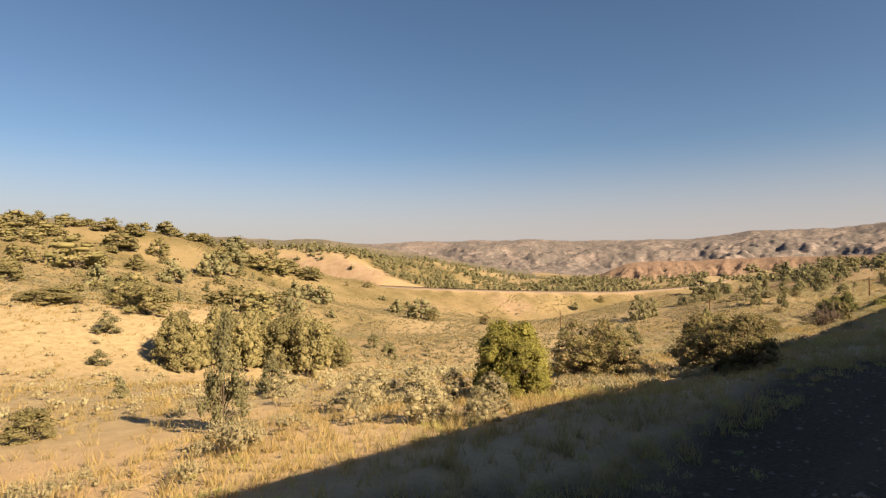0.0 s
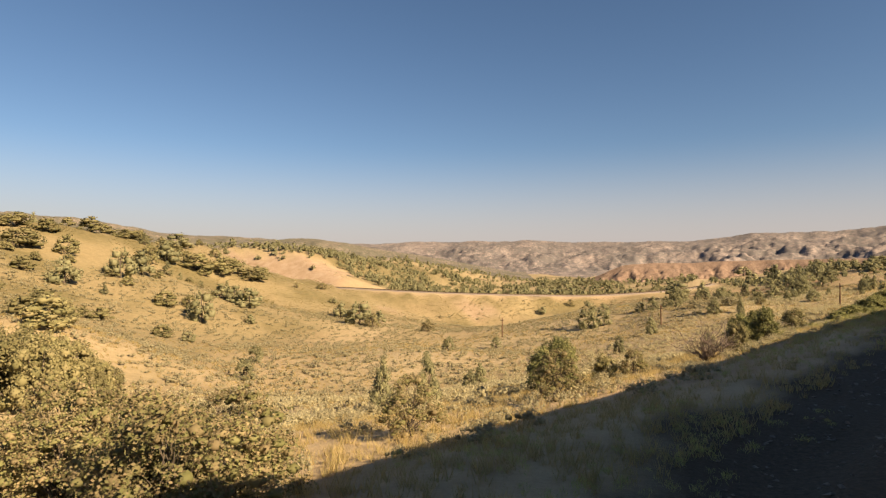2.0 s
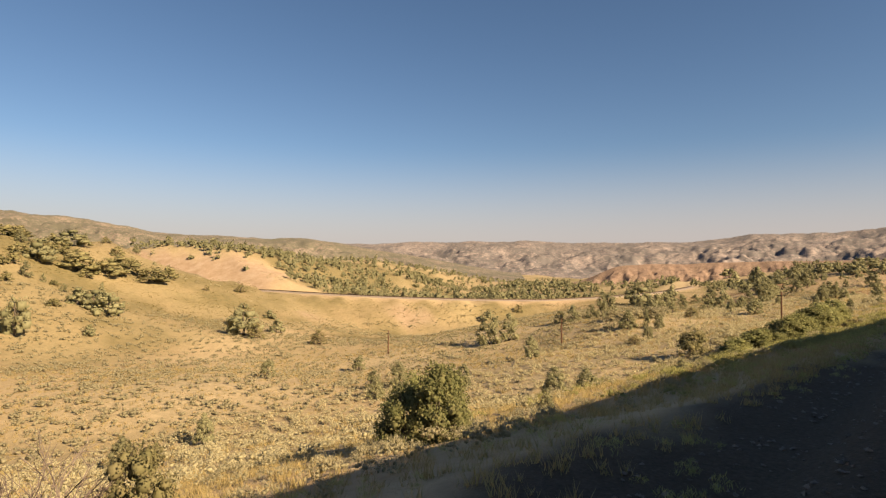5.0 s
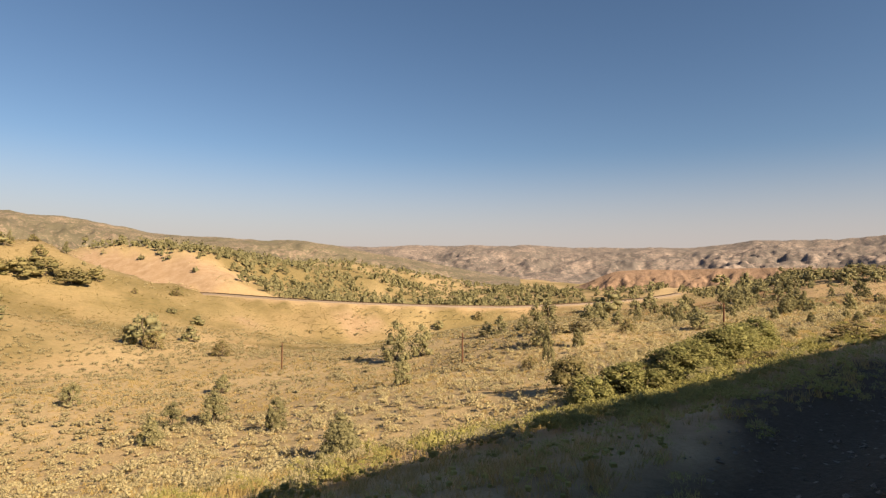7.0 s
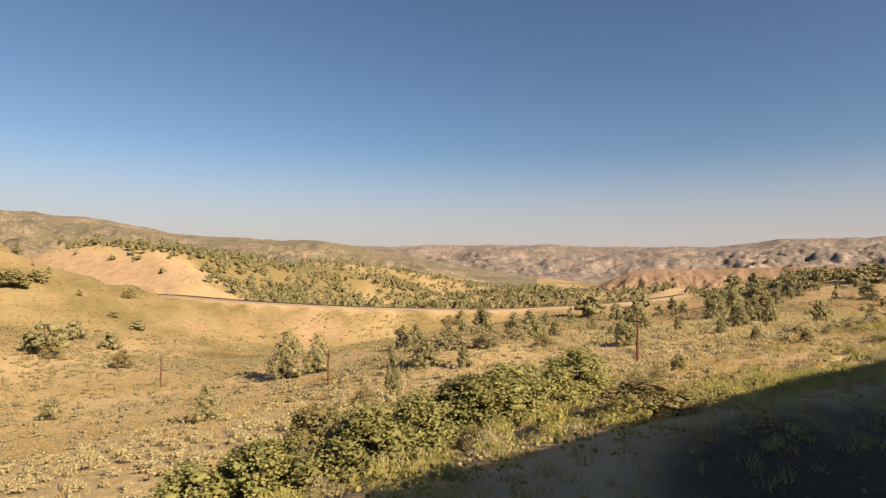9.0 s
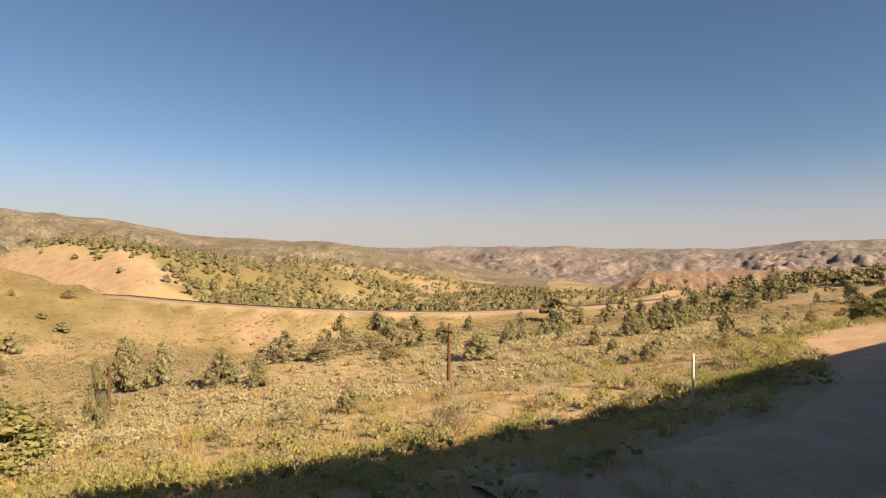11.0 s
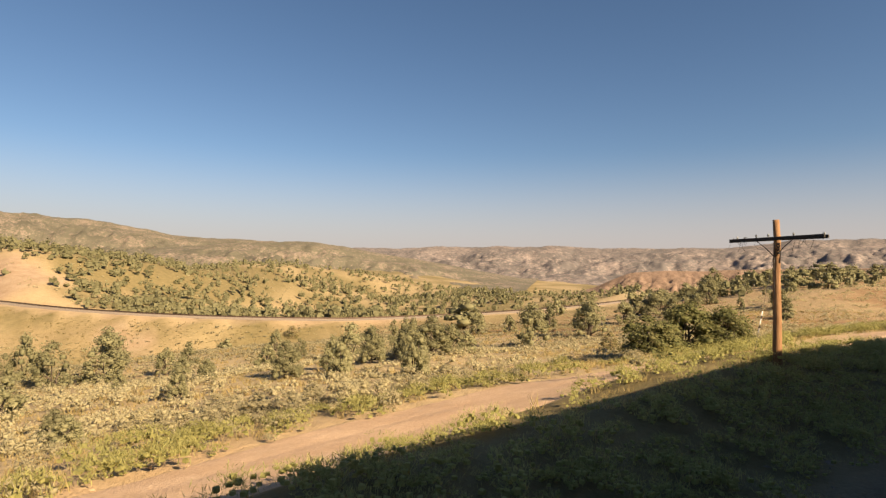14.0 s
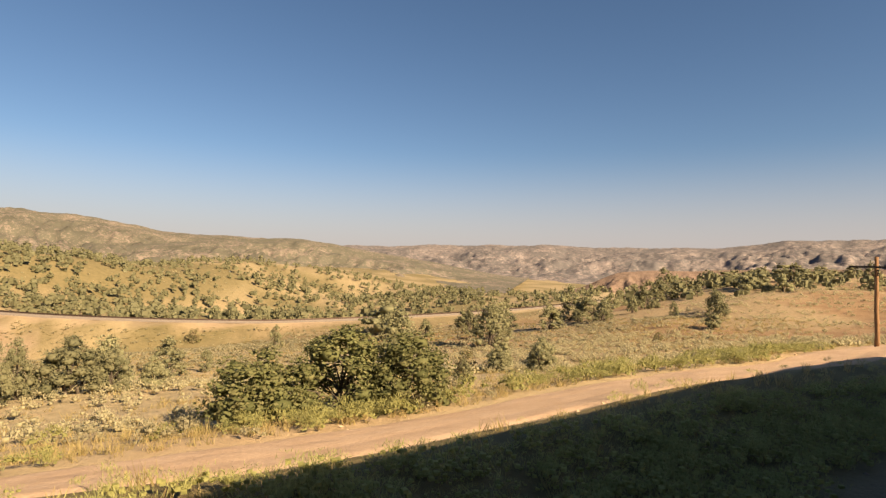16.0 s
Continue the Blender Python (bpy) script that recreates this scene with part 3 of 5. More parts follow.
def trunk_arrays(rng, clumps, thick, limbs, stems=1):
    pieces = []
    for k in range(stems):
        a = 2 * math.pi * k / stems + rng.uniform(0, 1)
        off = 0.0 if stems == 1 else 0.05
        top = clumps[int(rng.integers(len(clumps)))][:3] * (0.6, 0.6, 1) if stems > 1 else np.array((0.0, 0.0, 0.8))
        t = np.linspace(0, 1, 6)[:, None]
        base = np.array((off * math.cos(a), off * math.sin(a), -0.05))
        pts = base + (top - base) * t + 0.02 * rng.normal(size=(6, 3)) * np.sin(math.pi * t)
        pieces.append(tube_arrays(pts, thick * np.linspace(1, 0.3, 6), 7))
    for k in rng.choice(len(clumps), min(limbs, len(clumps)), replace=False):
        end = clumps[k][:3]
        start = np.array((0, 0, max(0.02, end[2] * rng.uniform(0.2, 0.6))))
        t = np.linspace(0, 1, 4)[:, None]
        pts = start + (end - start) * t + np.array((0, 0, 0.05)) * np.sin(math.pi * t)
        pieces.append(tube_arrays(pts, thick * 0.45 * np.linspace(1, 0.3, 4), 5))
    return join_arrays(pieces)


class Plant:
    """One kind of tree or bush: its meshes are built once, and every plant of the kind stands as a thing of its own."""

    def __init__(self, name, label, category, group, crown_mat, seed, shape, count, spread, per, size, slim=0.45, thick=0.03, limbs=6, stems=1, lean=(0, 0), core=0.58, fine=True):
        rng = np.random.default_rng(seed)
        clumps = lobes(rng, count, shape, spread)
        self.name, self.tags = name, (label, category, group)
        self.trunk = mesh_of("trunk", *trunk_arrays(rng, clumps, thick, limbs, stems), M_BARK, smooth=True)
        self.crown = mesh_of("crown", *crown_arrays(rng, clumps, per, size, slim, lean, core=core, fine=fine), crown_mat, smooth=True) if per else None

    def stand(self, x, y, height, width, turn):
        root = new(self.name)
        z = float(ground_z(x, y))
        root.matrix_world = Matrix.Translation((x, y, z - 0.05)) @ Matrix.Rotation(turn, 4, "Z") @ Matrix.Diagonal((width, width, height, 1))
        for name, me in (("trunk", self.trunk), ("crown", self.crown)):
            if me:
                new(name, me).parent = root
        return tagged(root, *self.tags)


J_LABEL = "olive-green juniper tree with a dense {} crown on dry ground"
NEAR_JUNIPERS = [
    Plant("juniper_tree", J_LABEL.format("pointed"), "tree", "junipers", M_JUNIPER, 1, "cone", 60, 0.115, 64, 0.034, 0.3, 0.03, core=0.55),
    Plant("juniper_tree", J_LABEL.format("rounded"), "tree", "junipers", M_JUNIPER, 2, "egg", 60, 0.13, 64, 0.034, 0.32, 0.035, 8, 2, core=0.56),
    Plant("juniper_tree", J_LABEL.format("broad"), "tree", "junipers", M_JUNIPER, 3, "mound", 56, 0.14, 64, 0.034, 0.32, 0.035, 8, 3, core=0.56),
    Plant("juniper_tree", J_LABEL.format("ragged"), "tree", "junipers", M_JUNIPER, 4, "cone", 46, 0.12, 100, 0.03, 0.3, 0.03, 10, 1, (0.08, 0.04), core=0.48),
]
MID_JUNIPERS = [
    Plant("juniper_tree", J_LABEL.format(word), "tree", "junipers", M_JUNIPER, 11 + k, shape, 36, 0.15, 50, 0.042, 0.37, 0.035, 4, 1 + k, core=0.5, fine=False)
    for k, (word, shape) in enumerate((("pointed", "cone"), ("rounded", "egg"), ("full", "egg")))]
FAR_JUNIPERS = [
    Plant("juniper_tree", J_LABEL.format(word), "tree", "junipers on the slopes", M_JUNIPER, 15 + k, shape, 16, 0.2, 20, 0.07, 0.4, 0.035, 2, core=0.68, fine=False)
    for k, (word, shape) in enumerate((("pointed", "cone"), ("rounded", "egg"), ("spreading", "mound")))]
OAK_KINDS = [Plant("scrub_oak", "dense green scrub oak with broad leafy crown beside the line", "shrub", "scrub oaks", M_SCRUB_OAK, 21 + k, "mound", 56, 0.145, 84, 0.034, 0.42, 0.022, 14, 5, core=0.48) for k in range(3)]
WILLOW_KINDS = [Plant("willow_bush", "yellow-green leafy willow bush in dry grass", "shrub", "", M_WILLOW, 31, "mound", 70, 0.135, 110, 0.026, 0.42, 0.02, 12, 5, core=0.55)]
BROAD_KINDS = [Plant("mahogany_bush", "olive rounded mountain bush on tan grass", "shrub", "mountain bushes", M_OAK, 41 + k, "mound", 54, 0.15, 56, 0.035, 0.4, 0.022, 12, 5, core=0.52) for k in range(2)]
FAR_BROAD_KINDS = [Plant("mahogany_bush", "olive rounded mountain bush on the far hillside", "shrub", "bushes on the hillside", M_OAK, 45 + k, "mound", 26, 0.17, 26, 0.055, 0.42, 0.022, 3, 3, core=0.68, fine=False) for k in range(2)]
BRUSH_KINDS = [Plant("serviceberry_bush", "brownish sparse-leaved bush with grey twigs", "shrub", "twiggy bushes", M_BRUSH, 51 + k, "mound", 60, 0.135, 44, 0.032, 0.38, 0.012, 50, 9, core=0.38) for k in range(3)]
FINE_BRUSH = [Plant("serviceberry_bush", "brown and green leafy bush with grey twigs", "shrub", "leafy thickets", M_BRUSH, 54 + k, "mound", 70, 0.12, 76, 0.023, 0.4, 0.009, 60, 11, core=0.38) for k in range(2)]
SAGE_KINDS = [Plant("big_sagebrush", "tall pale grey-green sagebrush in dry grass", "shrub", "big sagebrush", M_SAGE, 57 + k, "mound", 40, 0.14, 50, 0.06, 0.14, 0.014, 14, 7, core=0.48) for k in range(2)]


def twig_arrays(rng, stems, depth=3):
    pieces = []

    def grow(at, way, length, thick, level):
        t = np.linspace(0, 1, 4)[:, None]
        bend = rng.normal(size=3) * 0.12 * length
        pts = at + way * length * t + bend * t * t
        pieces.append(tube_arrays(pts, thick * np.linspace(1, 0.5, 4), 4))
        if level:
            for _ in range(3):
                k = int(rng.integers(1, 4))
                turn = way + rng.normal(size=3) * 0.5
                grow(pts[k], turn / np.linalg.norm(turn), length * rng.uniform(0.5, 0.8), thick * 0.55, level - 1)

    for _ in range(stems):
        a, lean = rng.uniform(0, 2 * math.pi), rng.uniform(0.1, 1.1)
        way = np.array((math.cos(a) * lean, math.sin(a) * lean, 1.0))
        grow(np.array((0.04 * math.cos(a), 0.04 * math.sin(a), -0.03)), way / np.linalg.norm(way), rng.uniform(0.3, 0.5), 0.012, depth)
    return join_arrays(pieces)


dead_mesh = mesh_of("branch_tangle", *twig_arrays(np.random.default_rng(61), 26), M_TWIG)


def dead_bush(x, y, height, width, turn):
    root = new("dead_bush")
    root.matrix_world = Matrix.Translation((x, y, float(ground_z(x, y)))) @ Matrix.Rotation(turn, 4, "Z") @ Matrix.Diagonal((width, width, height, 1))
    new("branch_tangle", dead_mesh).parent = root
    return tagged(root, "leafless reddish-grey dead bush with tangled twigs", "shrub")


# x, y, height and width of each
JUNIPERS_A = [(51.0, 84.3, 0.9, 1.0), (-12.6, 18.5, 3.9, 1.8), (41.9, 75.6, 1.0, 1.1), (84.6, 125.3, 1.1, 1.2), (100.1, 141.4, 1.3, 1.4), (133.6, 177.8, 1.4, 1.5),
              (101.8, 146.7, 1.2, 1.5), (138.0, 184.7, 2.0, 2.2), (135.2, 184.0, 1.7, 1.8), (-15.3, 29.8, 2.1, 1.8), (98.8, 149.4, 1.4, 1.4),
              (111.7, 163.4, 3.1, 2.3), (6.8, 55.3, 3.8, 2.1), (9.3, 59.8, 3.8, 2.2), (47.6, 99.7, 2.3, 2.6), (106.4, 164.4, 2.4, 2.1), (98.4, 158.8, 2.0, 1.4),
              (-25.0, 31.8, 1.3, 1.2), (102.6, 164.6, 2.6, 2.5), (109.5, 172.6, 3.5, 2.4), (45.6, 106.7, 3.1, 3.1), (104.4, 168.6, 2.7, 2.3), (106.5, 172.1, 2.9, 2.4)]
JUNIPERS_B = [(112.0, 178.4, 2.7, 2.7), (110.5, 176.8, 3.4, 4.2), (108.6, 175.1, 3.6, 2.6), (113.2, 180.6, 2.1, 2.2), (87.3, 157.9, 2.8, 3.5), (95.5, 166.9, 1.6, 1.4),
              (62.6, 137.1, 4.9, 2.0), (139.0, 216.8, 3.3, 4.0), (134.0, 214.1, 3.4, 3.6), (11.1, 89.3, 2.4, 2.2), (87.0, 168.6, 1.9, 1.7), (67.9, 150.1, 2.6, 2.1),
              (91.0, 174.3, 1.9, 1.9), (89.2, 173.5, 2.3, 2.3), (93.9, 179.9, 2.7, 3.2), (172.8, 261.9, 4.4, 4.7), (35.6, 120.6, 3.2, 2.4), (173.9, 266.1, 4.5, 5.1),
              (63.1, 152.3, 3.7, 4.0), (12.1, 100.1, 3.0, 2.2), (240.4, 337.1, 6.8, 5.1), (45.1, 136.1, 3.5, 2.8), (25.0, 117.4, 2.8, 2.9), (201.0, 302.7, 4.8, 5.9)]
JUNIPERS_C = [(166.4, 268.1, 3.1, 2.5), (-41.2, 52.7, 1.5, 2.4), (71.2, 170.9, 1.3, 1.5), (96.8, 197.6, 4.7, 5.3), (209.4, 314.7, 4.6, 3.3), (23.4, 123.8, 2.7, 2.8),
              (26.2, 127.1, 3.6, 3.5), (73.5, 176.8, 4.4, 4.3), (80.4, 184.2, 2.9, 2.9), (75.9, 180.6, 4.8, 5.4), (119.3, 225.7, 7.2, 6.8), (96.5, 207.3, 4.4, 4.9),
              (98.9, 211.3, 2.8, 2.0), (-46.1, 61.0, 2.3, 3.4), (201.5, 318.6, 4.9, 7.0), (88.3, 201.7, 2.8, 2.4), (196.2, 313.7, 4.9, 6.1), (78.0, 192.3, 2.9, 2.6),
              (131.1, 248.5, 7.9, 8.1), (199.3, 322.6, 4.9, 5.7), (161.2, 283.6, 3.9, 3.2), (64.3, 183.1, 5.2, 3.8), (153.8, 276.7, 4.7, 5.4), (61.8, 183.3, 3.2, 3.0)]
JUNIPERS_D = [(223.1, 350.8, 5.9, 14.3), (57.2, 179.6, 3.8, 3.8), (-21.4, 98.4, 3.3, 3.9), (166.7, 293.9, 6.8, 6.8), (67.6, 191.8, 5.2, 5.2), (183.7, 313.6, 3.1, 3.4),
              (245.8, 378.9, 5.0, 8.3), (54.6, 182.4, 3.0, 3.3), (5.2, 132.9, 2.9, 3.2), (152.9, 286.5, 6.5, 11.1), (148.9, 282.6, 2.9, 2.9), (42.9, 172.7, 5.9, 4.9),
              (80.1, 212.0, 3.3, 2.7), (131.7, 267.0, 5.9, 5.9), (142.3, 278.1, 5.7, 6.7), (38.5, 170.9, 7.4, 6.1), (278.7, 422.4, 5.4, 9.8), (201.7, 345.6, 5.2, 11.8),
              (14.8, 152.4, 2.9, 3.3), (147.6, 291.4, 8.6, 7.6), (174.8, 320.3, 6.1, 6.8), (177.4, 324.9, 8.7, 7.7), (-28.2, 118.7, 3.1, 3.7), (169.0, 324.9, 5.5, 6.6)]
JUNIPERS_E = [(123.9, 281.2, 6.4, 4.6), (161.4, 320.4, 4.1, 5.8), (216.4, 382.5, 4.8, 6.5), (89.0, 252.8, 4.8, 3.5), (205.7, 374.4, 5.2, 8.4), (152.5, 320.7, 5.0, 5.0),
              (113.4, 282.0, 4.6, 4.6), (133.2, 303.1, 4.2, 4.5), (105.4, 276.9, 5.8, 5.8), (123.8, 297.6, 3.7, 5.1), (-49.5, 135.2, 2.4, 4.0), (118.8, 315.7, 4.9, 6.6),
              (99.8, 296.0, 9.0, 15.3), (-85.7, 115.2, 5.6, 5.9), (128.7, 346.5, 6.9, 6.9), (205.7, 429.5, 13.8, 11.0), (-59.0, 158.6, 8.6, 7.1), (-51.4, 170.5, 2.7, 3.0),
              (-27.9, 198.7, 7.7, 10.6), (-65.4, 164.2, 2.1, 2.6), (35.8, 276.7, 3.6, 5.0), (-24.9, 214.9, 4.4, 5.5), (-89.4, 150.5, 7.0, 9.1), (-59.4, 188.4, 6.4, 9.2)]
JUNIPERS_F = [(209.3, 472.4, 9.2, 10.7), (-65.3, 190.8, 5.4, 7.8), (-39.9, 220.9, 6.1, 6.9), (-69.7, 190.7, 4.8, 6.9), (-90.9, 173.9, 8.8, 8.5), (-92.1, 185.5, 7.7, 8.4),
              (261.7, 555.8, 9.0, 16.0), (-39.2, 245.6, 3.2, 5.3), (-51.2, 251.2, 2.3, 4.2), (-102.4, 216.9, 7.8, 11.1), (251.1, 587.8, 9.0, 16.0), (-116.4, 248.0, 6.1, 13.0)]
JUNIPERS = JUNIPERS_A + JUNIPERS_B + JUNIPERS_C + JUNIPERS_D + JUNIPERS_E + JUNIPERS_F
BROADLEAF_A = [(30.8, 60.6, 2.3, 1.8), (21.4, 58.6, 1.9, 2.0), (-19.9, 19.2, 1.2, 1.8), (62.5, 116.9, 3.2, 3.9), (-22.3, 69.4, 4.0, 4.0), (-25.6, 66.5, 6.4, 8.4),
               (-35.4, 58.7, 5.5, 6.3), (-31.9, 63.8, 7.1, 7.5), (-29.7, 66.6, 6.5, 5.8), (-47.2, 70.7, 4.1, 6.7), (-53.0, 74.9, 3.2, 5.3), (-59.3, 68.9, 2.1, 8.0),
               (-101.7, 128.7, 7.4, 15.8), (-100.7, 151.0, 3.4, 6.8), (-109.7, 177.5, 5.7, 7.5), (-118.7, 170.5, 5.6, 12.5), (-135.6, 155.1, 5.4, 15.2), (-127.4, 191.0, 4.3, 8.9),
               (-133.1, 185.9, 4.2, 10.4), (-96.3, 225.4, 6.2, 14.4), (-91.4, 233.9, 6.0, 10.0), (-82.0, 244.2, 5.4, 12.6), (-145.8, 182.6, 4.1, 9.8), (-91.6, 242.8, 6.3, 14.4)]
BROADLEAF_B = [(-153.0, 179.4, 4.8, 6.7), (-156.8, 175.5, 5.5, 11.3), (-126.2, 209.9, 5.1, 8.9), (-83.1, 256.9, 4.2, 7.7), (-122.7, 223.7, 3.1, 9.7), (-121.3, 230.6, 2.8, 10.0),
               (-133.9, 226.5, 3.5, 11.8)]
BROADLEAF = BROADLEAF_A + BROADLEAF_B
BRUSH = [(8.0, 29.9, 2.8, 4.8), (78.2, 104.4, 1.3, 3.7), (11.0, 38.6, 2.0, 2.3), (72.7, 104.2, 0.8, 1.9), (17.0, 47.1, 2.4, 2.8), (2.2, 33.5, 3.2, 4.8),
         (23.0, 57.6, 1.8, 2.0), (3.0, 41.2, 2.0, 2.8), (125.5, 176.9, 1.5, 1.6), (133.0, 185.0, 1.6, 1.6), (60.4, 135.6, 1.5, 2.1), (156.7, 236.9, 1.3, 1.7),
         (170.5, 255.8, 1.2, 3.5), (77.2, 161.5, 1.9, 2.9), (77.7, 164.2, 1.3, 1.8), (69.2, 163.2, 1.3, 4.1), (-5.6, 193.6, 3.5, 4.7), (-23.1, 195.6, 4.1, 4.8),
         (49.8, 288.9, 3.4, 4.2), (-68.8, 257.9, 2.2, 2.2), (-62.3, 273.3, 2.9, 5.0)]
OAKS = [(132.2, 169.6, 2.9, 3.4), (36.8, 71.7, 3.0, 4.3), (129.5, 169.0, 3.3, 3.8), (73.5, 111.3, 3.3, 3.8), (75.2, 113.2, 3.0, 3.4), (71.8, 109.8, 3.2, 3.6),
        (76.8, 115.2, 3.2, 3.6), (126.8, 167.2, 3.0, 3.6), (70.0, 108.3, 3.0, 3.4), (68.2, 107.1, 3.3, 3.8), (66.3, 106.0, 3.0, 3.4), (64.5, 105.3, 3.2, 3.6),
        (62.5, 104.6, 3.0, 3.4), (18.4, 60.2, 3.4, 4.2)]
WILLOWS = [(-2.7, 23.4, 3.1, 3.7)]
DEAD = [(89.8, 119.9, 1.0, 1.8), (28.5, 59.8, 2.5, 3.4)]
TALL_SAGE_A = [(-4.1, 16.1, 1.0, 0.9), (-3.8, 17.3, 1.2, 1.1), (-5.7, 17.4, 1.3, 1.4), (-5.3, 23.0, 1.3, 1.1), (-8.5, 20.7, 1.4, 1.4), (-6.7, 23.1, 1.5, 1.7),
               (-8.4, 23.7, 1.3, 1.7), (111.3, 150.7, 1.2, 1.5), (109.2, 149.6, 1.1, 1.4), (106.9, 147.4, 1.0, 1.3), (112.1, 152.8, 1.3, 1.6), (83.1, 123.0, 0.7, 1.3),
               (113.3, 154.4, 1.3, 1.6), (106.0, 147.6, 0.9, 1.1), (107.7, 150.0, 1.2, 1.5), (109.5, 152.0, 1.2, 1.6), (105.0, 147.4, 0.9, 1.1), (114.6, 157.7, 1.1, 1.5),
               (106.6, 149.8, 1.2, 1.5), (110.8, 154.7, 1.0, 1.4), (-13.8, 27.7, 1.3, 1.4), (102.4, 149.9, 0.9, 1.3), (103.9, 153.6, 0.9, 1.4), (80.0, 129.2, 0.8, 1.5)]
TALL_SAGE_B = [(72.9, 133.2, 0.9, 1.8), (70.3, 161.1, 2.0, 3.5), (66.3, 161.6, 2.4, 3.5), (73.8, 169.7, 2.0, 3.6), (71.2, 167.7, 1.9, 3.5), (62.6, 163.5, 2.1, 3.1)]
TALL_SAGE = TALL_SAGE_A + TALL_SAGE_B

placing = np.random.default_rng(7)
for k, (x, y, h, w) in enumerate(JUNIPERS):
    if h / w > 1.45:
        kind = NEAR_JUNIPERS[3 * (k % 2)]
    else:
        kind = NEAR_JUNIPERS[(1, 0, 1, 2)[k % 4]]
    reach = float(line_coords(x, y)[1])
    if reach > 62 or x > 140:
        kind = (MID_JUNIPERS if reach < 125 and x < 190 else FAR_JUNIPERS)[0 if h / w > 1.4 else 1 + k % 2]
    kind.stand(x, y, h * 1.03, w * 1.02, placing.uniform(0, 6.28))
for kinds, rows, wide in ((OAK_KINDS, OAKS, 1.3), (WILLOW_KINDS, WILLOWS, 1.3), (BROAD_KINDS, BROADLEAF, 1.08), (BRUSH_KINDS, BRUSH, 1.15), (SAGE_KINDS, TALL_SAGE, 1.3)):
    for k, (x, y, h, w) in enumerate(rows):
        stock = FAR_BROAD_KINDS if kinds is BROAD_KINDS and x < -60 else kinds
        if w > 3.2 and line_coords(x, y)[1] < 75 and x < 40 and y < 76:
            # wide thickets are several stems' crowns grown into one another
            stock = FINE_BRUSH if kinds is BRUSH_KINDS else stock
            for q in range(5):
                a, r = q * 1.2566 + placing.uniform(-0.3, 0.3), 0.3 * w * (1 if q else 0.2)
                stock[(k + q) % len(stock)].stand(x + r * math.cos(a), y + r * math.sin(a), h * placing.uniform(0.75, 1.12), w * 0.66, placing.uniform(0, 6.28))
            continue
        tall = 0.88 if kinds is OAK_KINDS and 58 < x < 78 else 1.08
        stock = FINE_BRUSH if kinds is BRUSH_KINDS and y < 62 else stock
        stock[k % len(stock)].stand(x, y, h * tall, w * wide, placing.uniform(0, 6.28))
for x, y, h, w in DEAD:
    dead_bush(x, y, h * 1.2, w * 1.1, placing.uniform(0, 6.28))


# ---- junipers scattered over the slopes ----
def scatter(rng, count, low, high, keep):
    """Points of a box of the plan that the keep function accepts with its chance."""
    x, y = rng.uniform(low[0], high[0], count), rng.uniform(low[1], high[1], count)
    ok = rng.uniform(size=count) < keep(x, y)
    return x[ok], y[ok]


def slope_woods(x, y):
    d = loop_distance(x, y)
    thick = ease((fractal(x / 70, y / 70, 3, 91) + 0.25) / 0.5)
    far_side = (d > 14) * (0.25 + 0.75 * thick) * (1 - 0.97 * (d < 36) * (x < -60))
    right_side = (x - 0.12 * (y - 200) > 150) * (y > 225) * (y < 520) * (0.12 + 0.5 * thick)
    return np.clip(np.maximum(far_side, right_side), 0, 1)


wood = np.random.default_rng(17)
wx, wy = scatter(wood, 2000, (-220, 90), (420, 560), lambda x, y: slope_woods(x, y) * 0.5)
for k, (x, y) in enumerate(zip(wx[:150], wy[:150])):
    h = wood.uniform(2.0, 4.6)
    FAR_JUNIPERS[int(wood.integers(3))].stand(float(x), float(y), h, h * wood.uniform(0.85, 1.3), wood.uniform(0, 6.28))


# round bushes and junipers over the hill on the near side of the loop
hill = np.random.default_rng(19)
hx, hy = scatter(hill, 900, (-190, 60), (-28, 275), lambda x, y: (x < -0.3 * y - 8) * (loop_distance(x, y) < -14) * (0.25 + 0.5 * ease((fractal(x / 40, y / 40, 3, 93) + 0.1) / 0.3)) * ease((y - 58 + 0.2 * x) / 20))
for k, (x, y) in enumerate(zip(hx[:150], hy[:150])):
    h = hill.uniform(1.8, 4.4)
    if k % 3:
        FAR_BROAD_KINDS[k % 2].stand(float(x), float(y), h, h * hill.uniform(1.3, 2.2), hill.uniform(0, 6.28))
    else:
        MID_JUNIPERS[k % 2].stand(float(x), float(y), h * 1.1, h * hill.uniform(0.8, 1.1), hill.uniform(0, 6.28))


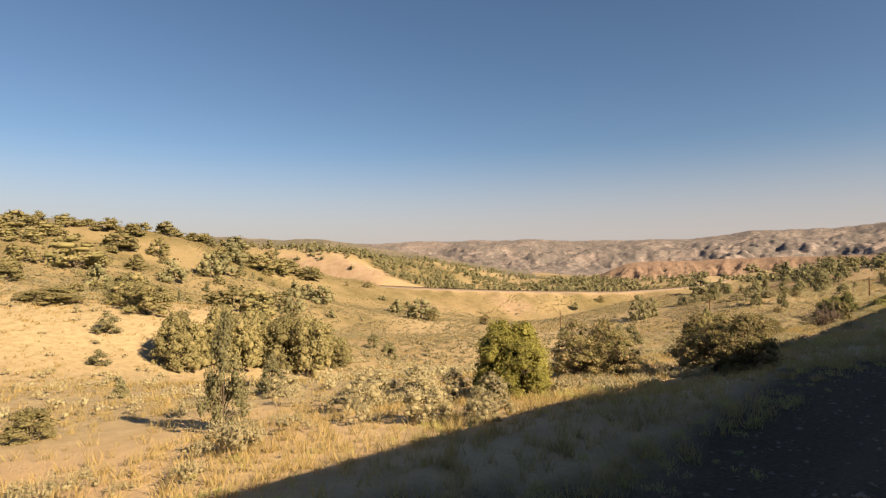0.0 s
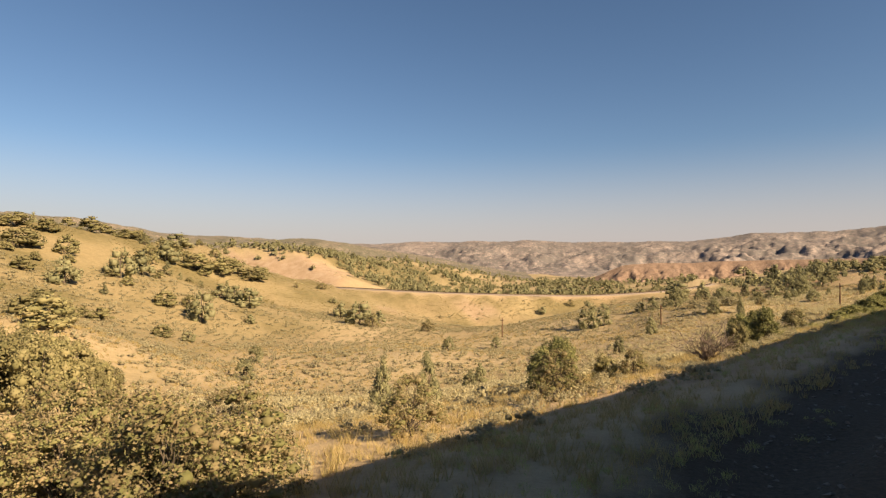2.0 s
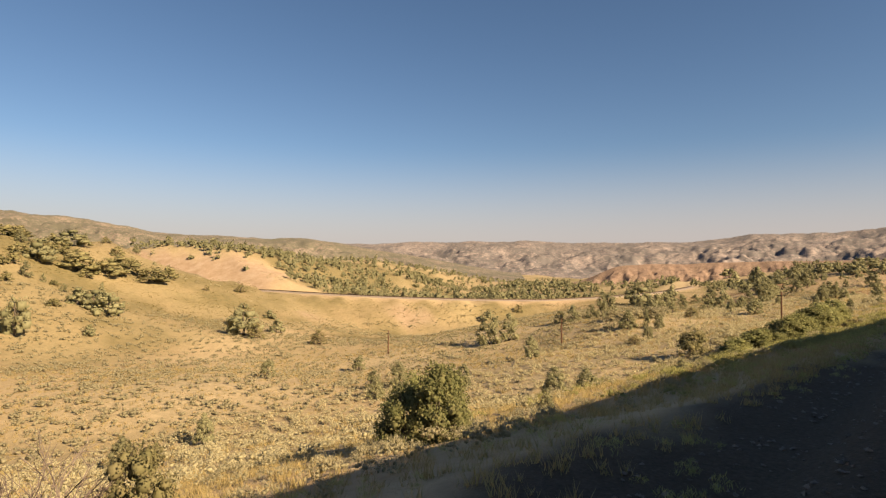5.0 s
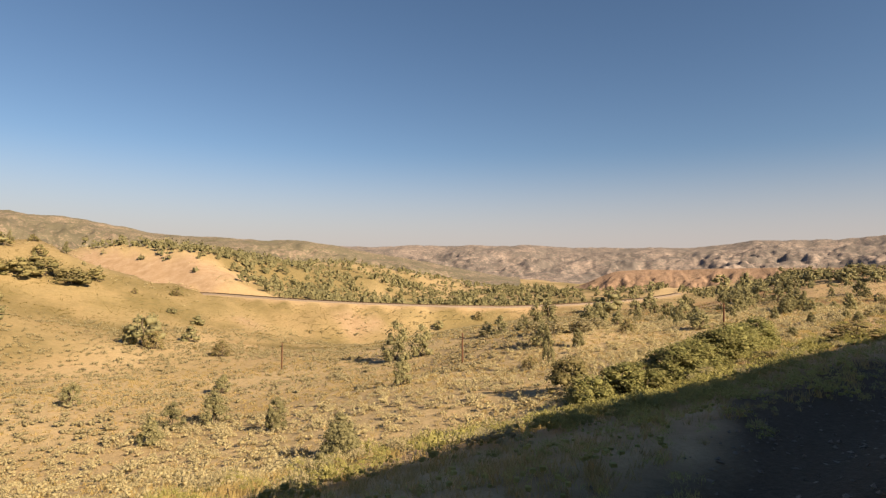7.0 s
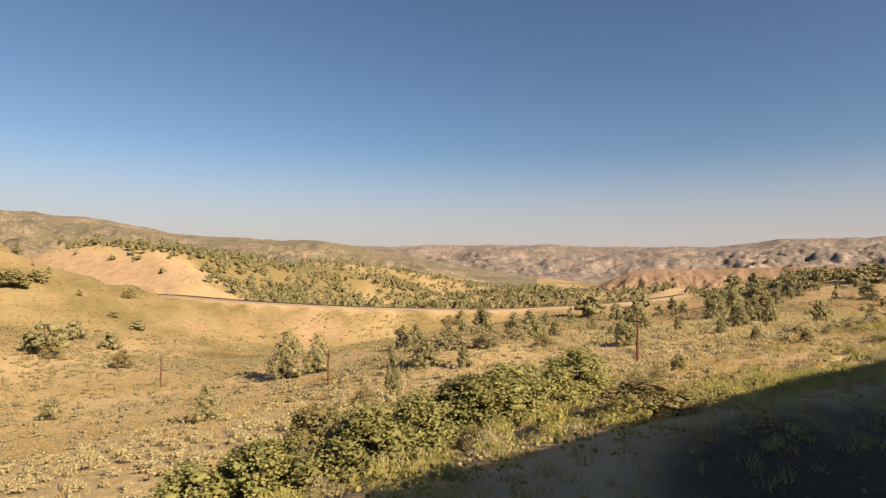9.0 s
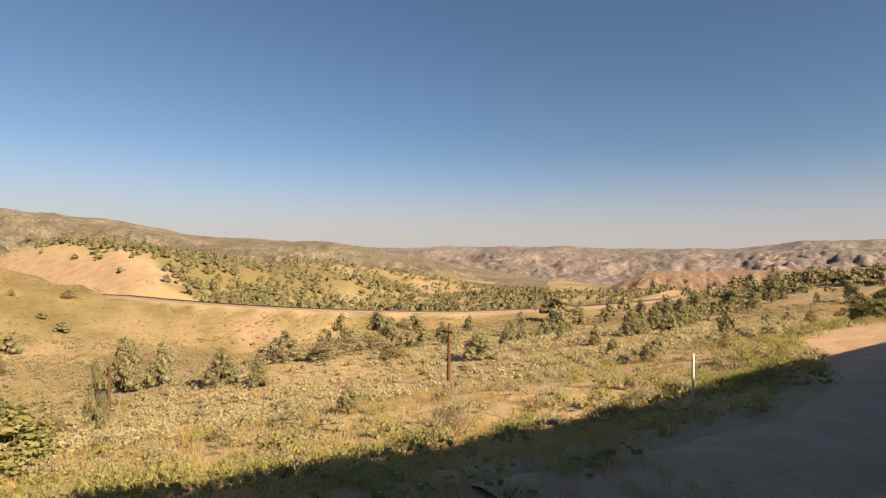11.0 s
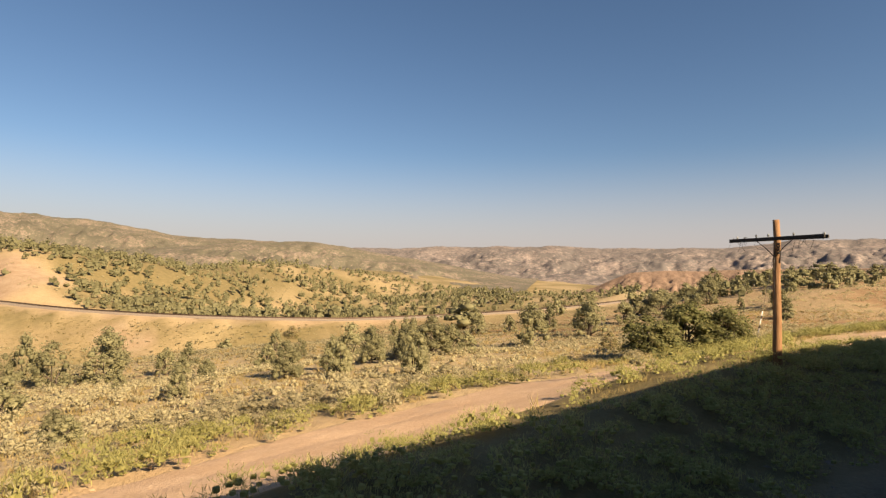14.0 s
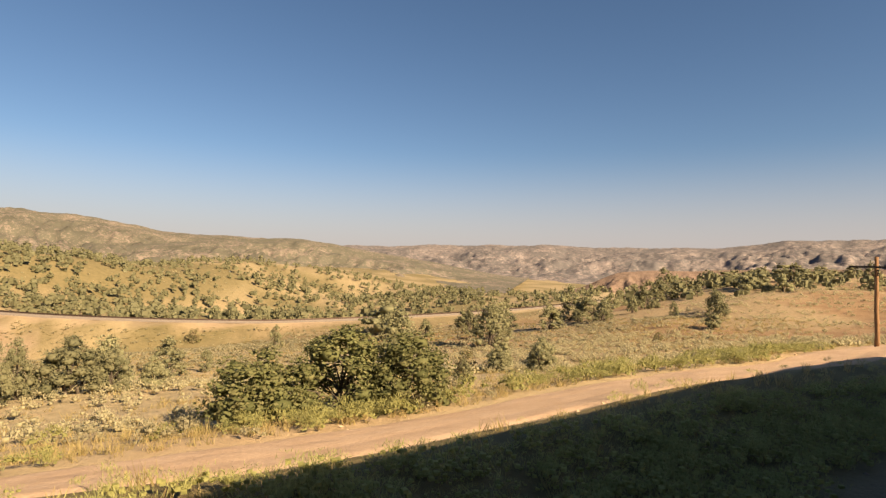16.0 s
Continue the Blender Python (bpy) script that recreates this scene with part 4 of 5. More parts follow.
def repeated(rng, templates, x, y, z, size, stretch=(1, 1)):
    """Many turned and scaled copies of a few small templates, as one pair of arrays."""
    pick = rng.integers(len(templates), size=len(x))
    out = []
    for k, (v, f, *more) in enumerate(templates):
        at = np.flatnonzero(pick == k)
        if not len(at):
            continue
        a = rng.uniform(0, 2 * np.pi, len(at))
        s, t = size[at], size[at] * rng.uniform(*stretch, len(at))
        c, sn = np.cos(a)[:, None], np.sin(a)[:, None]
        px = (v[None, :, 0] * c - v[None, :, 1] * sn) * s[:, None] + x[at][:, None]
        py = (v[None, :, 0] * sn + v[None, :, 1] * c) * s[:, None] + y[at][:, None]
        pz = v[None, :, 2] * t[:, None] + z[at][:, None]
        ff = f[None] + (np.arange(len(at)) * len(v))[:, None, None]
        turned = [np.stack([m[None, :, 0] * c - m[None, :, 1] * sn, m[None, :, 0] * sn + m[None, :, 1] * c, m[None, :, 2] + 0 * c], -1).reshape(-1, 3) for m in more]
        out.append((np.stack([px, py, pz], -1).reshape(-1, 3), ff.reshape(-1, f.shape[1]), *turned))
    return join_arrays(out)


def far_tree_template(seed):
    rng = np.random.default_rng(seed)
    return crown_arrays(rng, lobes(rng, 4, ("egg", "mound", "egg")[seed % 3], 0.3), 5, 0.17, 0.45, core=0.7, fine=False)


fx, fy = scatter(wood, 12000, (-500, 290), (500, 950), lambda x, y: slope_woods(x, y) * (0.35 + 0.5 * (y < 700)) * (x > -0.95 * y - 40) * (x < 0.75 * y + 100))
nx, ny = scatter(wood, 5600, (-230, 290), (230, 560), lambda x, y: slope_woods(x, y) * 0.65)
cx, cy = scatter(wood, 230, (-112, 335), (-15, 425), lambda x, y: 0.9 * (loop_distance(x, y) > 20))
nx, ny = np.concatenate([nx, cx]), np.concatenate([ny, cy])
fx, fy = np.concatenate([fx, nx]), np.concatenate([fy, ny])
me = mesh_of("far_junipers", *repeated(wood, [far_tree_template(k) for k in range(6)], fx, fy, ground_z(fx, fy) - 0.1, wood.uniform(2.8, 5.8, len(fx)), (0.7, 1.05)), M_JUNIPER)
tagged(new("far_junipers", me), "far olive-green junipers dotting the dry slopes", "trees", kind="stuff")


# ---- sagebrush, rabbitbrush, grass ----
def sage_template(seed, heads, per, size, slim, up=0.0, core=0.0, plump=1.0, foot=0.05):
    """A rounded bush of several leafy heads."""
    rng = np.random.default_rng(seed)
    a, r = rng.uniform(0, 6.28, heads), 0.36 * np.sqrt(rng.uniform(0, 1, heads))
    clumps = np.stack([r * np.cos(a), r * np.sin(a), foot + 0.26 * (1 - (r / 0.42) ** 2) * rng.uniform(0.6, 1.1, heads), plump * rng.uniform(0.12, 0.2, heads)], 1)
    return crown_arrays(rng, clumps, per, size, slim, up=up, core=core, loose=0.3, fine=False)


def tuft_template(seed, blades, height, fan, half=0.015):
    """A tuft of narrow grass blades."""
    rng = np.random.default_rng(seed)
    a, r = rng.uniform(0, 6.28, blades), rng.uniform(0, 0.25, blades)
    base = np.stack([r * np.cos(a), r * np.sin(a), np.zeros(blades) - 0.05], 1)
    b = rng.uniform(0, 6.28, blades)
    top = base + np.stack([np.cos(b) * fan, np.sin(b) * fan, np.ones(blades)], 1) * height * rng.uniform(0.6, 1.2, (blades, 1))
    c = rng.uniform(0, 6.28, blades)
    side = np.stack([np.cos(c), np.sin(c), np.zeros(blades)], 1) * half
    return np.stack([base - side, base + side, top], 1).reshape(-1, 3), np.arange(3 * blades).reshape(-1, 3)


def line_scatter(rng, count, s_range, v_range, keep, bias=1.0):
    s = rng.uniform(*s_range, count)
    v = v_range[0] + (v_range[1] - v_range[0]) * rng.uniform(size=count) ** bias
    a = v + line_offset(s)
    x, y = START[0] + s * ALONG[0] + a * ACROSS[0], START[1] + s * ALONG[1] + a * ACROSS[1]
    ok = rng.uniform(size=count) < keep(x, y, s, v)
    return x[ok], y[ok]


def off_road(s, v, margin=2.9):
    return (np.abs(v - road_centre(s)) > margin) | (s < 150)


def sage_density(x, y, s, v):
    patch = 0.3 + 0.7 * ease((fractal(x / 14, y / 14, 3, 51) + 0.32) / 0.35)
    d = loop_distance(x, y)
    wet = wet_meadow(x, y)
    bare_hill = ease((-x - 8) / 12) * ease((78 - y) / 20)
    thin = 1 - 0.6 * ease((d + 40) / 25)
    return off_road(s, v, 3.0) * (d < -10) * patch * thin * (1 - 0.95 * wet) * (1 - 0.8 * bare_hill)


brush, outer = np.random.default_rng(23), np.random.default_rng(24)
SAGE_NEAR = [sage_template(70 + k, 11, 24, 0.07, 0.12, 0.9, 0.32) for k in range(5)]
SAGE_MID = [sage_template(75 + k, 6, 10, 0.1, 0.14, 0.8, 0.42) for k in range(5)]
SAGE_FAR = [sage_template(80 + k, 3, 6, 0.15, 0.22, 0.5, 0.6, 1.35) for k in range(5)]
sx, sy = line_scatter(brush, 1100, (-25, 270), (11.5, 27), sage_density, 1.2)
me = mesh_of("sagebrush", *repeated(brush, SAGE_NEAR, sx, sy, ground_z(sx, sy), brush.uniform(0.7, 1.9, len(sx)), (0.75, 1.15)), M_SAGE, smooth=True)
tagged(new("sagebrush", me), "grey-green sagebrush covering the valley slope", "sagebrush", kind="stuff")
sx, sy = line_scatter(brush, 6600, (-10, 290), (26, 62), sage_density)
ox, oy = line_scatter(outer, 2300, (250, 400), (14, 75), lambda x, y, s, v: off_road(s, v, 3.0) * (0.35 + 0.65 * ease((fractal(x / 14, y / 14, 3, 51) + 0.32) / 0.35)))
sx, sy = np.concatenate([sx, ox]), np.concatenate([sy, oy])
me = mesh_of("sagebrush_slope", *repeated(brush, SAGE_MID, sx, sy, ground_z(sx, sy), brush.uniform(0.8, 2.0, len(sx)), (0.65, 1.1)), M_SAGE, smooth=True)
tagged(new("sagebrush_slope", me), "grey-green sagebrush lower down the valley slope", "sagebrush", kind="stuff")
sx, sy = line_scatter(brush, 19000, (-40, 310), (60, 190), sage_density)
me = mesh_of("sagebrush_flat", *repeated(brush, SAGE_FAR, sx, sy, ground_z(sx, sy), brush.uniform(0.9, 2.0, len(sx)), (0.5, 0.9)), M_SAGE, smooth=True)
tagged(new("sagebrush_flat", me), "pale sagebrush spread over the valley floor", "sagebrush", kind="stuff")
hx, hy = scatter(brush, 9000, (-200, 240), (260, 520), lambda x, y: (np.abs(loop_distance(x, y)) > 11) * ease((fractal(x / 25, y / 25, 2, 57) + 0.25) / 0.4) * 0.7)
me = mesh_of("hill_scrub", *repeated(brush, SAGE_FAR, hx, hy, ground_z(hx, hy), brush.uniform(0.8, 2.2, len(hx)), (0.5, 0.9)), M_SAGE)
tagged(new("hill_scrub", me), "low grey scrub dotting the far hillsides", "scrub", kind="stuff")

RABBIT = [sage_template(90 + k, 12, 20, 0.1, 0.07, 1.1, 0.3, foot=0.1) for k in range(5)]
RABBIT_FINE = [sage_template(190 + k, 9, 20, 0.1, 0.045, 1.3, 0.3, foot=0.1) for k in range(4)]
WEEDS = [sage_template(95 + k, 6, 22, 0.11, 0.045, 1.8) for k in range(5)]


def verge(x, y, s, v):
    """Thick along both edges of the road and on the bank below the line."""
    far_edge = np.exp(-(((v - road_centre(s) - 5.0) / 2.0) ** 2)) * ease((s - 118) / 20)
    near_edge = 2.2 * (v > 5.0) * (v < road_centre(s) - 3.4) * (s > 165)
    bank = np.exp(-(((v - 11.5) / 3.6) ** 2)) * ease((s - 85) / 25) * (s < 165)
    clump = 0.35 + 0.65 * ease((fractal(x / 5, y / 5, 2, 61) + 0.25) / 0.3)
    post = np.hypot(x - 97.9, y - 121.9) > 0.6
    return post * off_road(s, v, 2.9 + 0.5 * fractal(x / 3, y / 3, 2, 65)) * np.clip(far_edge + near_edge + bank + 0.12, 0, 1) * clump


rx, ry = line_scatter(brush, 4600, (85, 250), (5.2, 24), verge)
ox, oy = line_scatter(outer, 460, (203, 240), (4.8, 9.6), lambda x, y, s, v: off_road(s, v, 3.2) * (v < road_centre(s)))
px, py = line_scatter(outer, 900, (158, 236), (4.3, 9.0), lambda x, y, s, v: off_road(s, v, 3.2) * (v < road_centre(s)))
rx, ry = np.concatenate([rx, ox, px]), np.concatenate([ry, oy, py])
rs, rv = line_coords(rx, ry)
near = (rv - line_offset(rs) < road_centre(rs)) & (rs > 203)
low = ~near | ((rs < 236) & (rv - line_offset(rs) < 9.6 - 0.085 * (rs - 203)))
rx, ry = rx[low], ry[low]
rs, rv = line_coords(rx, ry)
close = rv - line_offset(rs) < np.where(rs > 160, road_centre(rs), 10.5)
for name, kinds, pick, tall, label in (("rabbitbrush", RABBIT, ~close, 2.0, "yellow-green rabbitbrush along the dirt road"),
                                 ("rabbitbrush_bank", RABBIT_FINE, close, 1.6, "feathery green rabbitbrush on the bank beside the line")):
    qx, qy = rx[pick], ry[pick]
    me = mesh_of(name, *repeated(brush, kinds, qx, qy, ground_z(qx, qy), brush.uniform(0.4, 1.0, len(qx)) * tall, (0.6, 0.95)), M_RABBIT)
    tagged(new(name, me), label, "rabbitbrush", kind="stuff")
rx, ry = line_scatter(brush, 1900, (-20, 245), (4.6, 12.5), lambda x, y, s, v: off_road(s, v, 2.9) * ease((fractal(x / 5, y / 5, 2, 63) + 0.25 - 0.2 * (v < 6) * (s < 150)) / 0.3) * np.clip(1.3 - np.abs(v - 8.5) / 6, 0, 1))
me = mesh_of("green_weeds", *repeated(brush, WEEDS, rx, ry, ground_z(rx, ry), brush.uniform(0.4, 1.05, len(rx)), (0.8, 1.2)), M_RABBIT)
tagged(new("green_weeds", me), "green weeds on the shoulder below the ballast", "weeds", kind="stuff")

TUFTS = [tuft_template(110 + k, 16, 0.42, 0.45) for k in range(5)]
BROAD_TUFTS = [tuft_template(115 + k, 9, 0.4, 0.5, 0.035) for k in range(5)]
gx, gy = line_scatter(brush, 34000, (-25, 260), (6.0, 34), lambda x, y, s, v: off_road(s, v, 3.3) * (0.25 + 0.75 * ease((fractal(x / 9, y / 9, 3, 67) + 0.25) / 0.4)) * np.where((s > 150) & (v < road_centre(s)), 0.35, 1), 1.2)
me = mesh_of("dry_grass", *repeated(brush, TUFTS, gx, gy, ground_z(gx, gy), brush.uniform(0.4, 1.15, len(gx)), (0.7, 1.2)), M_GRASS)
tagged(new("dry_grass", me), "golden dry grass on the slope beside the railway", "grass", kind="stuff")
gx, gy = line_scatter(brush, 46000, (-40, 310), (32, 125), lambda x, y, s, v: (0.3 + 0.7 * ease((fractal(x / 20, y / 20, 3, 69) + 0.2) / 0.4)) * (loop_distance(x, y) < -10))
me = mesh_of("valley_grass", *repeated(brush, BROAD_TUFTS, gx, gy, ground_z(gx, gy), brush.uniform(0.6, 1.4, len(gx)), (0.5, 0.9)), M_GRASS)
tagged(new("valley_grass", me), "straw-coloured grass between the sagebrush", "grass", kind="stuff")
gx, gy = scatter(brush, 26000, (-130, 195), (160, 330), lambda x, y: (loop_distance(x, y) < -9) * (line_coords(x, y)[1] > 110) * (0.3 + 0.7 * ease((fractal(x / 16, y / 16, 3, 97) + 0.2) / 0.4)))
me = mesh_of("bank_grass", *repeated(brush, BROAD_TUFTS, gx, gy, ground_z(gx, gy), brush.uniform(0.8, 1.7, len(gx)), (0.4, 0.7)), M_MEADOW)
tagged(new("bank_grass", me), "olive and yellow grass on the bank below the curving line", "grass", kind="stuff")


# ---- dirt road ----
def road_material():
    m, t, s = material("packed_dirt", 0.95)
    mid, fine = noise_tex(t, 0.7, 5, 0.6), noise_tex(t, 9, 4, 0.7)
    c = ramp(t, mid, (0.3, (0.46, 0.315, 0.205)), (0.7, (0.57, 0.41, 0.28)))
    c = blend(t, 0.35, c, ramp(t, fine, (0.3, (0.35, 0.28, 0.22)), (0.7, (1, 1, 1))), "MULTIPLY")
    t.links.new(c, s.inputs["Base Color"])
    bump(t, s, fine, 0.6, 0.06)
    return m


M_ROAD = road_material()
s_axis, w_axis = np.arange(146, 330, 0.5), np.linspace(-3.3, 3.3, 26)
RS, RW = np.meshgrid(s_axis, w_axis, indexing="ij")
wobble = 0.35 * fractal(RS / 5, RW / 5 + 3, 3, 71)
RV = road_centre(RS) + RW * (1 + 0.06 * np.sin(RS / 7)) + wobble
ra = RV + line_offset(RS)
rx, ry = START[0] + RS * ALONG[0] + ra * ACROSS[0], START[1] + RS * ALONG[1] + ra * ACROSS[1]
rut = -0.025 * np.exp(-(((np.abs(RW) - 0.85) / 0.28) ** 2)) - 0.22 * ease((np.abs(RW) - 2.4) / 0.9)
rz = ground_z(rx, ry) + 0.10 + rut + 0.015 * fractal(rx * 1.5, ry * 1.5, 2, 73)
road = new("dirt_road", mesh_of("dirt_road", np.stack([rx, ry, rz], -1).reshape(-1, 3), grid_faces(*RS.shape)[:, ::-1], M_ROAD, smooth=True))
tagged(road, "pinkish packed-dirt track with worn ruts", "dirt road", kind="structure")


# ---- railway lines ----
def ribbon(centre, half, height, heights):
    """A strip along centre (n, 2), cross-section half widths and heights over the given base."""
    t = np.gradient(centre, axis=0)
    t /= np.linalg.norm(t, axis=1, keepdims=True)
    n = np.stack([-t[:, 1], t[:, 0]], 1)
    p = centre[:, None] + n[:, None] * np.array(half)[None, :, None]
    z = np.broadcast_to(np.asarray(height)[:, None] + np.array(heights)[None], p.shape[:2])
    return np.concatenate([p, z[..., None]], -1).reshape(-1, 3), grid_faces(len(centre), len(half))


M_BALLAST = plain_material("ballast_stone", (0.15, 0.122, 0.098), (0.26, 0.215, 0.175), 0.95, 0, 5)
M_SLEEPER = wood_material("old_sleeper_wood", (0.0754, 0.0638, 0.0522), (0.139, 0.116, 0.0957), 4)
M_RAIL = plain_material("rusty_rail", (0.0406, 0.0261, 0.0203), (0.0812, 0.0522, 0.0377), 0.55, 0.5, 6)


def railway(name, label, centre, base, spacing):
    root = new(name)
    v, f = ribbon(centre, (-3.4, -1.9, 1.9, 3.4), base, (-0.5, 0.0, 0.0, -0.5))
    new("ballast", mesh_of("ballast", v, f[:, ::-1], M_BALLAST)).parent = root
    for side in (-0.7175, 0.7175):
        v, f = ribbon(centre, (side - 0.07, side - 0.035, side + 0.035, side + 0.07), base, (0.02, 0.27, 0.27, 0.02))
        new("rail", mesh_of("rail", v, f[:, ::-1], M_RAIL)).parent = root
    run = np.concatenate([[0], np.cumsum(np.linalg.norm(np.diff(centre, axis=0), axis=1))])
    at = np.arange(0, run[-1], spacing)
    px, py, pz = np.interp(at, run, centre[:, 0]), np.interp(at, run, centre[:, 1]), np.interp(at, run, base)
    t = np.stack([np.gradient(px), np.gradient(py)], 1)
    t /= np.linalg.norm(t, axis=1, keepdims=True)
    n = np.stack([-t[:, 1], t[:, 0]], 1)
    corners = np.array([(-1, -1, 0), (1, -1, 0), (1, 1, 0), (-1, 1, 0), (-1, -1, 1), (1, -1, 1), (1, 1, 1), (-1, 1, 1)], float)
    k = np.zeros((len(at), 8, 3))
    k[:, :, :2] = np.stack([px, py], 1)[:, None] + t[:, None] * corners[None, :, :1] * 0.12 + n[:, None] * corners[None, :, 1:2] * 1.3
    k[:, :, 2] = pz[:, None] + corners[None, :, 2] * 0.1
    quads = np.array([(4, 5, 6, 7), (0, 1, 5, 4), (1, 2, 6, 5), (2, 3, 7, 6), (3, 0, 4, 7)])
    me = mesh_of("sleepers", k.reshape(-1, 3), (quads[None] + 8 * np.arange(len(at))[:, None, None]).reshape(-1, 4), M_SLEEPER)
    tagged(new("sleepers", me), kind="stuff").parent = root
    return tagged(root, label, "railway", kind="structure")


lx = np.arange(-128, 178, 2.5)
lc = np.stack([lx, loop_y(lx)], 1)
railway("railway_loop", "single railway track curving across the valley on a ballast bench", lc, loop_height(lx) + 0.45, 0.65)
ls = np.arange(-160, 420, 4.0)
la = line_offset(ls) - 2.45
lm = START + ls[:, None] * ALONG + la[:, None] * ACROSS
railway("railway_main", "straight railway track on stone ballast under the train", lm, rail_height(ls) - 0.27, 0.6)


# ---- poles, posts and the solar panel ----
M_POLE = wood_material("weathered_pole_wood", (0.14, 0.072, 0.036), (0.27, 0.157, 0.083), 6)
M_OLDPOLE = wood_material("dark_red_pole_wood", (0.0667, 0.0319, 0.0209), (0.116, 0.0592, 0.0371), 6)
M_ARM = wood_material("tarred_crossarm_wood", (0.02, 0.018, 0.016), (0.06, 0.052, 0.045), 8)
M_WHITE = plain_material("white_plastic", (0.52, 0.505, 0.47), (0.62, 0.605, 0.575), 0.5)
M_ORANGE = plain_material("orange_plastic", (0.435, 0.0812, 0.0348), (0.493, 0.128, 0.0522), 0.5)
M_GLASS = plain_material("insulator_glass", (0.05, 0.06, 0.06), (0.35, 0.36, 0.36), 0.2)
M_WIRE = plain_material("old_wire", (0.04, 0.04, 0.04), (0.09, 0.08, 0.07), 0.5, 0.7)
M_FRAME = plain_material("aluminium_frame", (0.62, 0.63, 0.64), (0.72, 0.73, 0.74), 0.4, 0.7)
M_CELL = plain_material("solar_cell", (0.012, 0.016, 0.035), (0.022, 0.028, 0.055), 0.18)
M_GREY = plain_material("grey_paint", (0.203, 0.215, 0.22), (0.261, 0.273, 0.278), 0.55)


def tube(name, points, radii, mat, parent, sides=10, label=""):
    v, f = tube_arrays(points, radii, sides)
    bm = bmesh.new()
    vs = [bm.verts.new(p) for p in v]
    for q in f:
        bm.faces.new([vs[i] for i in q])
    bm.faces.new(vs[:sides][::-1])
    bm.faces.new(vs[-sides:])
    bmesh.ops.recalc_face_normals(bm, faces=bm.faces)
    for face in bm.faces:
        face.smooth = len(face.verts) == 4
    return part(name, bm, mat, parent, label)


def telegraph_pole(x, y, height, arm, mat, seed, label, arms=1, turn=0.0, lean=(0.0, 0.0)):
    """A wooden pole with crossarms square to the line; arm is the arm's length."""
    rng = random.Random(seed)
    root = new("telegraph_pole")
    root.matrix_world = Matrix.Translation((x, y, float(ground_z(x, y)) - 0.1)) @ Vector((0, 0, 1)).rotation_difference(Vector((lean[0], lean[1], 1))).to_matrix().to_4x4() @ Matrix.Rotation(math.atan2(ACROSS[1], ACROSS[0]) + turn, 4, "Z")
    zs = [0, height * 0.15, height * 0.4, height * 0.65, height * 0.85, height]
    wob = [(rng.uniform(-0.02, 0.02), rng.uniform(-0.02, 0.02), z) for z in zs]
    tube("pole", wob, [0.15, 0.145, 0.135, 0.12, 0.112, 0.105], mat, root, 12)
    top = height - 0.66
    for k in range(arms):
        side = 0.16 if k == 0 else -0.16
        bm = bmesh.new()
        box(bm, (0, side, top + 0.02 * k), (arm, 0.095, 0.12), Matrix.Rotation(radians(rng.uniform(-1.5, 1.5)), 4, "Y"), 0.012)
        bar = part("crossarm", bm, M_ARM, root, "black tarred wooden crossarm")
        pins = 8 if arm > 2 else 4
        for q in range(pins):
            if rng.random() < 0.45:
                continue
            u = -arm / 2 + 0.12 + q * (arm - 0.24) / (pins - 1)
            tube("insulator", [(u, side, top + 0.05), (u, side, top + 0.1), (u, side, top + 0.13), (u, side, top + 0.17)], [0.012, 0.03, 0.035, 0.02], M_GLASS, bar, 8)
    if arm > 2:
        for sx in (-1, 1):
            tube("brace", [(sx * 0.62, 0.2, top - 0.03), (sx * 0.3, 0.17, top - 0.3), (sx * 0.02, 0.13, top - 0.62)], [0.014] * 3, M_ARM, root, 6)
        for q in range(12):
            u = rng.choice((-1, 1)) * rng.uniform(0.5, 1.5)
            d = rng.uniform(0.15, 0.45)
            tube("loose_wire", [(u, 0.2, top), (u + 0.05, 0.24, top - d * 0.6), (u + rng.uniform(-0.1, 0.15), 0.2, top - d)], [0.006] * 3, M_WIRE, root, 4)
        for q in range(9):
            u, w = rng.choice((-1.4, -1.2, 1.1, 1.45)), rng.uniform(0.15, 0.4)
            s = rng.choice((-1, 1))
            tube("tie_wire", [(u, 0, top + 0.1), (u + rng.uniform(-0.1, 0.1), s * w * 0.6, top + rng.uniform(0.0, 0.15)), (u + rng.uniform(-0.15, 0.15), s * w, top + rng.uniform(-0.15, 0.12))], [0.007] * 3, M_WIRE, root, 4)
        for q in range(4):
            tube("spool_insulator", [(-0.12, 0.16, top - 0.16 - 0.1 * q), (-0.12, 0.16, top - 0.2 - 0.1 * q), (-0.12, 0.16, top - 0.24 - 0.1 * q)], [0.075, 0.045, 0.075], M_ARM, root, 8)
        tube("ground_wire", [(0.0, 0.125, top), (0.03, 0.15, top - 1.2), (0.0, 0.155, top - 2.4), (0.01, 0.165, 0.6)], [0.008] * 4, M_WIRE, root, 4)
    return tagged(root, label, "telegraph pole", "telegraph poles")


telegraph_pole(127.25, 148.34, 5.14, 3.05, M_POLE, 1, "sunlit brown wooden telegraph pole with black double crossarm", 2, lean=(0.016, 0.042))
telegraph_pole(159.0, 186.5, 5.9, 2.9, M_POLE, 2, "brown wooden telegraph pole with dark crossarm", 1)
telegraph_pole(86.0, 145.6, 4.9, 1.3, M_OLDPOLE, 3, "short reddish old telegraph pole in dry grass", 1)
telegraph_pole(51.5, 152.0, 4.6, 1.2, M_OLDPOLE, 4, "short reddish old telegraph pole among sagebrush", 1)
telegraph_pole(16.5, 172.5, 5.2, 1.2, M_OLDPOLE, 5, "short reddish old telegraph pole on the valley floor", 1)

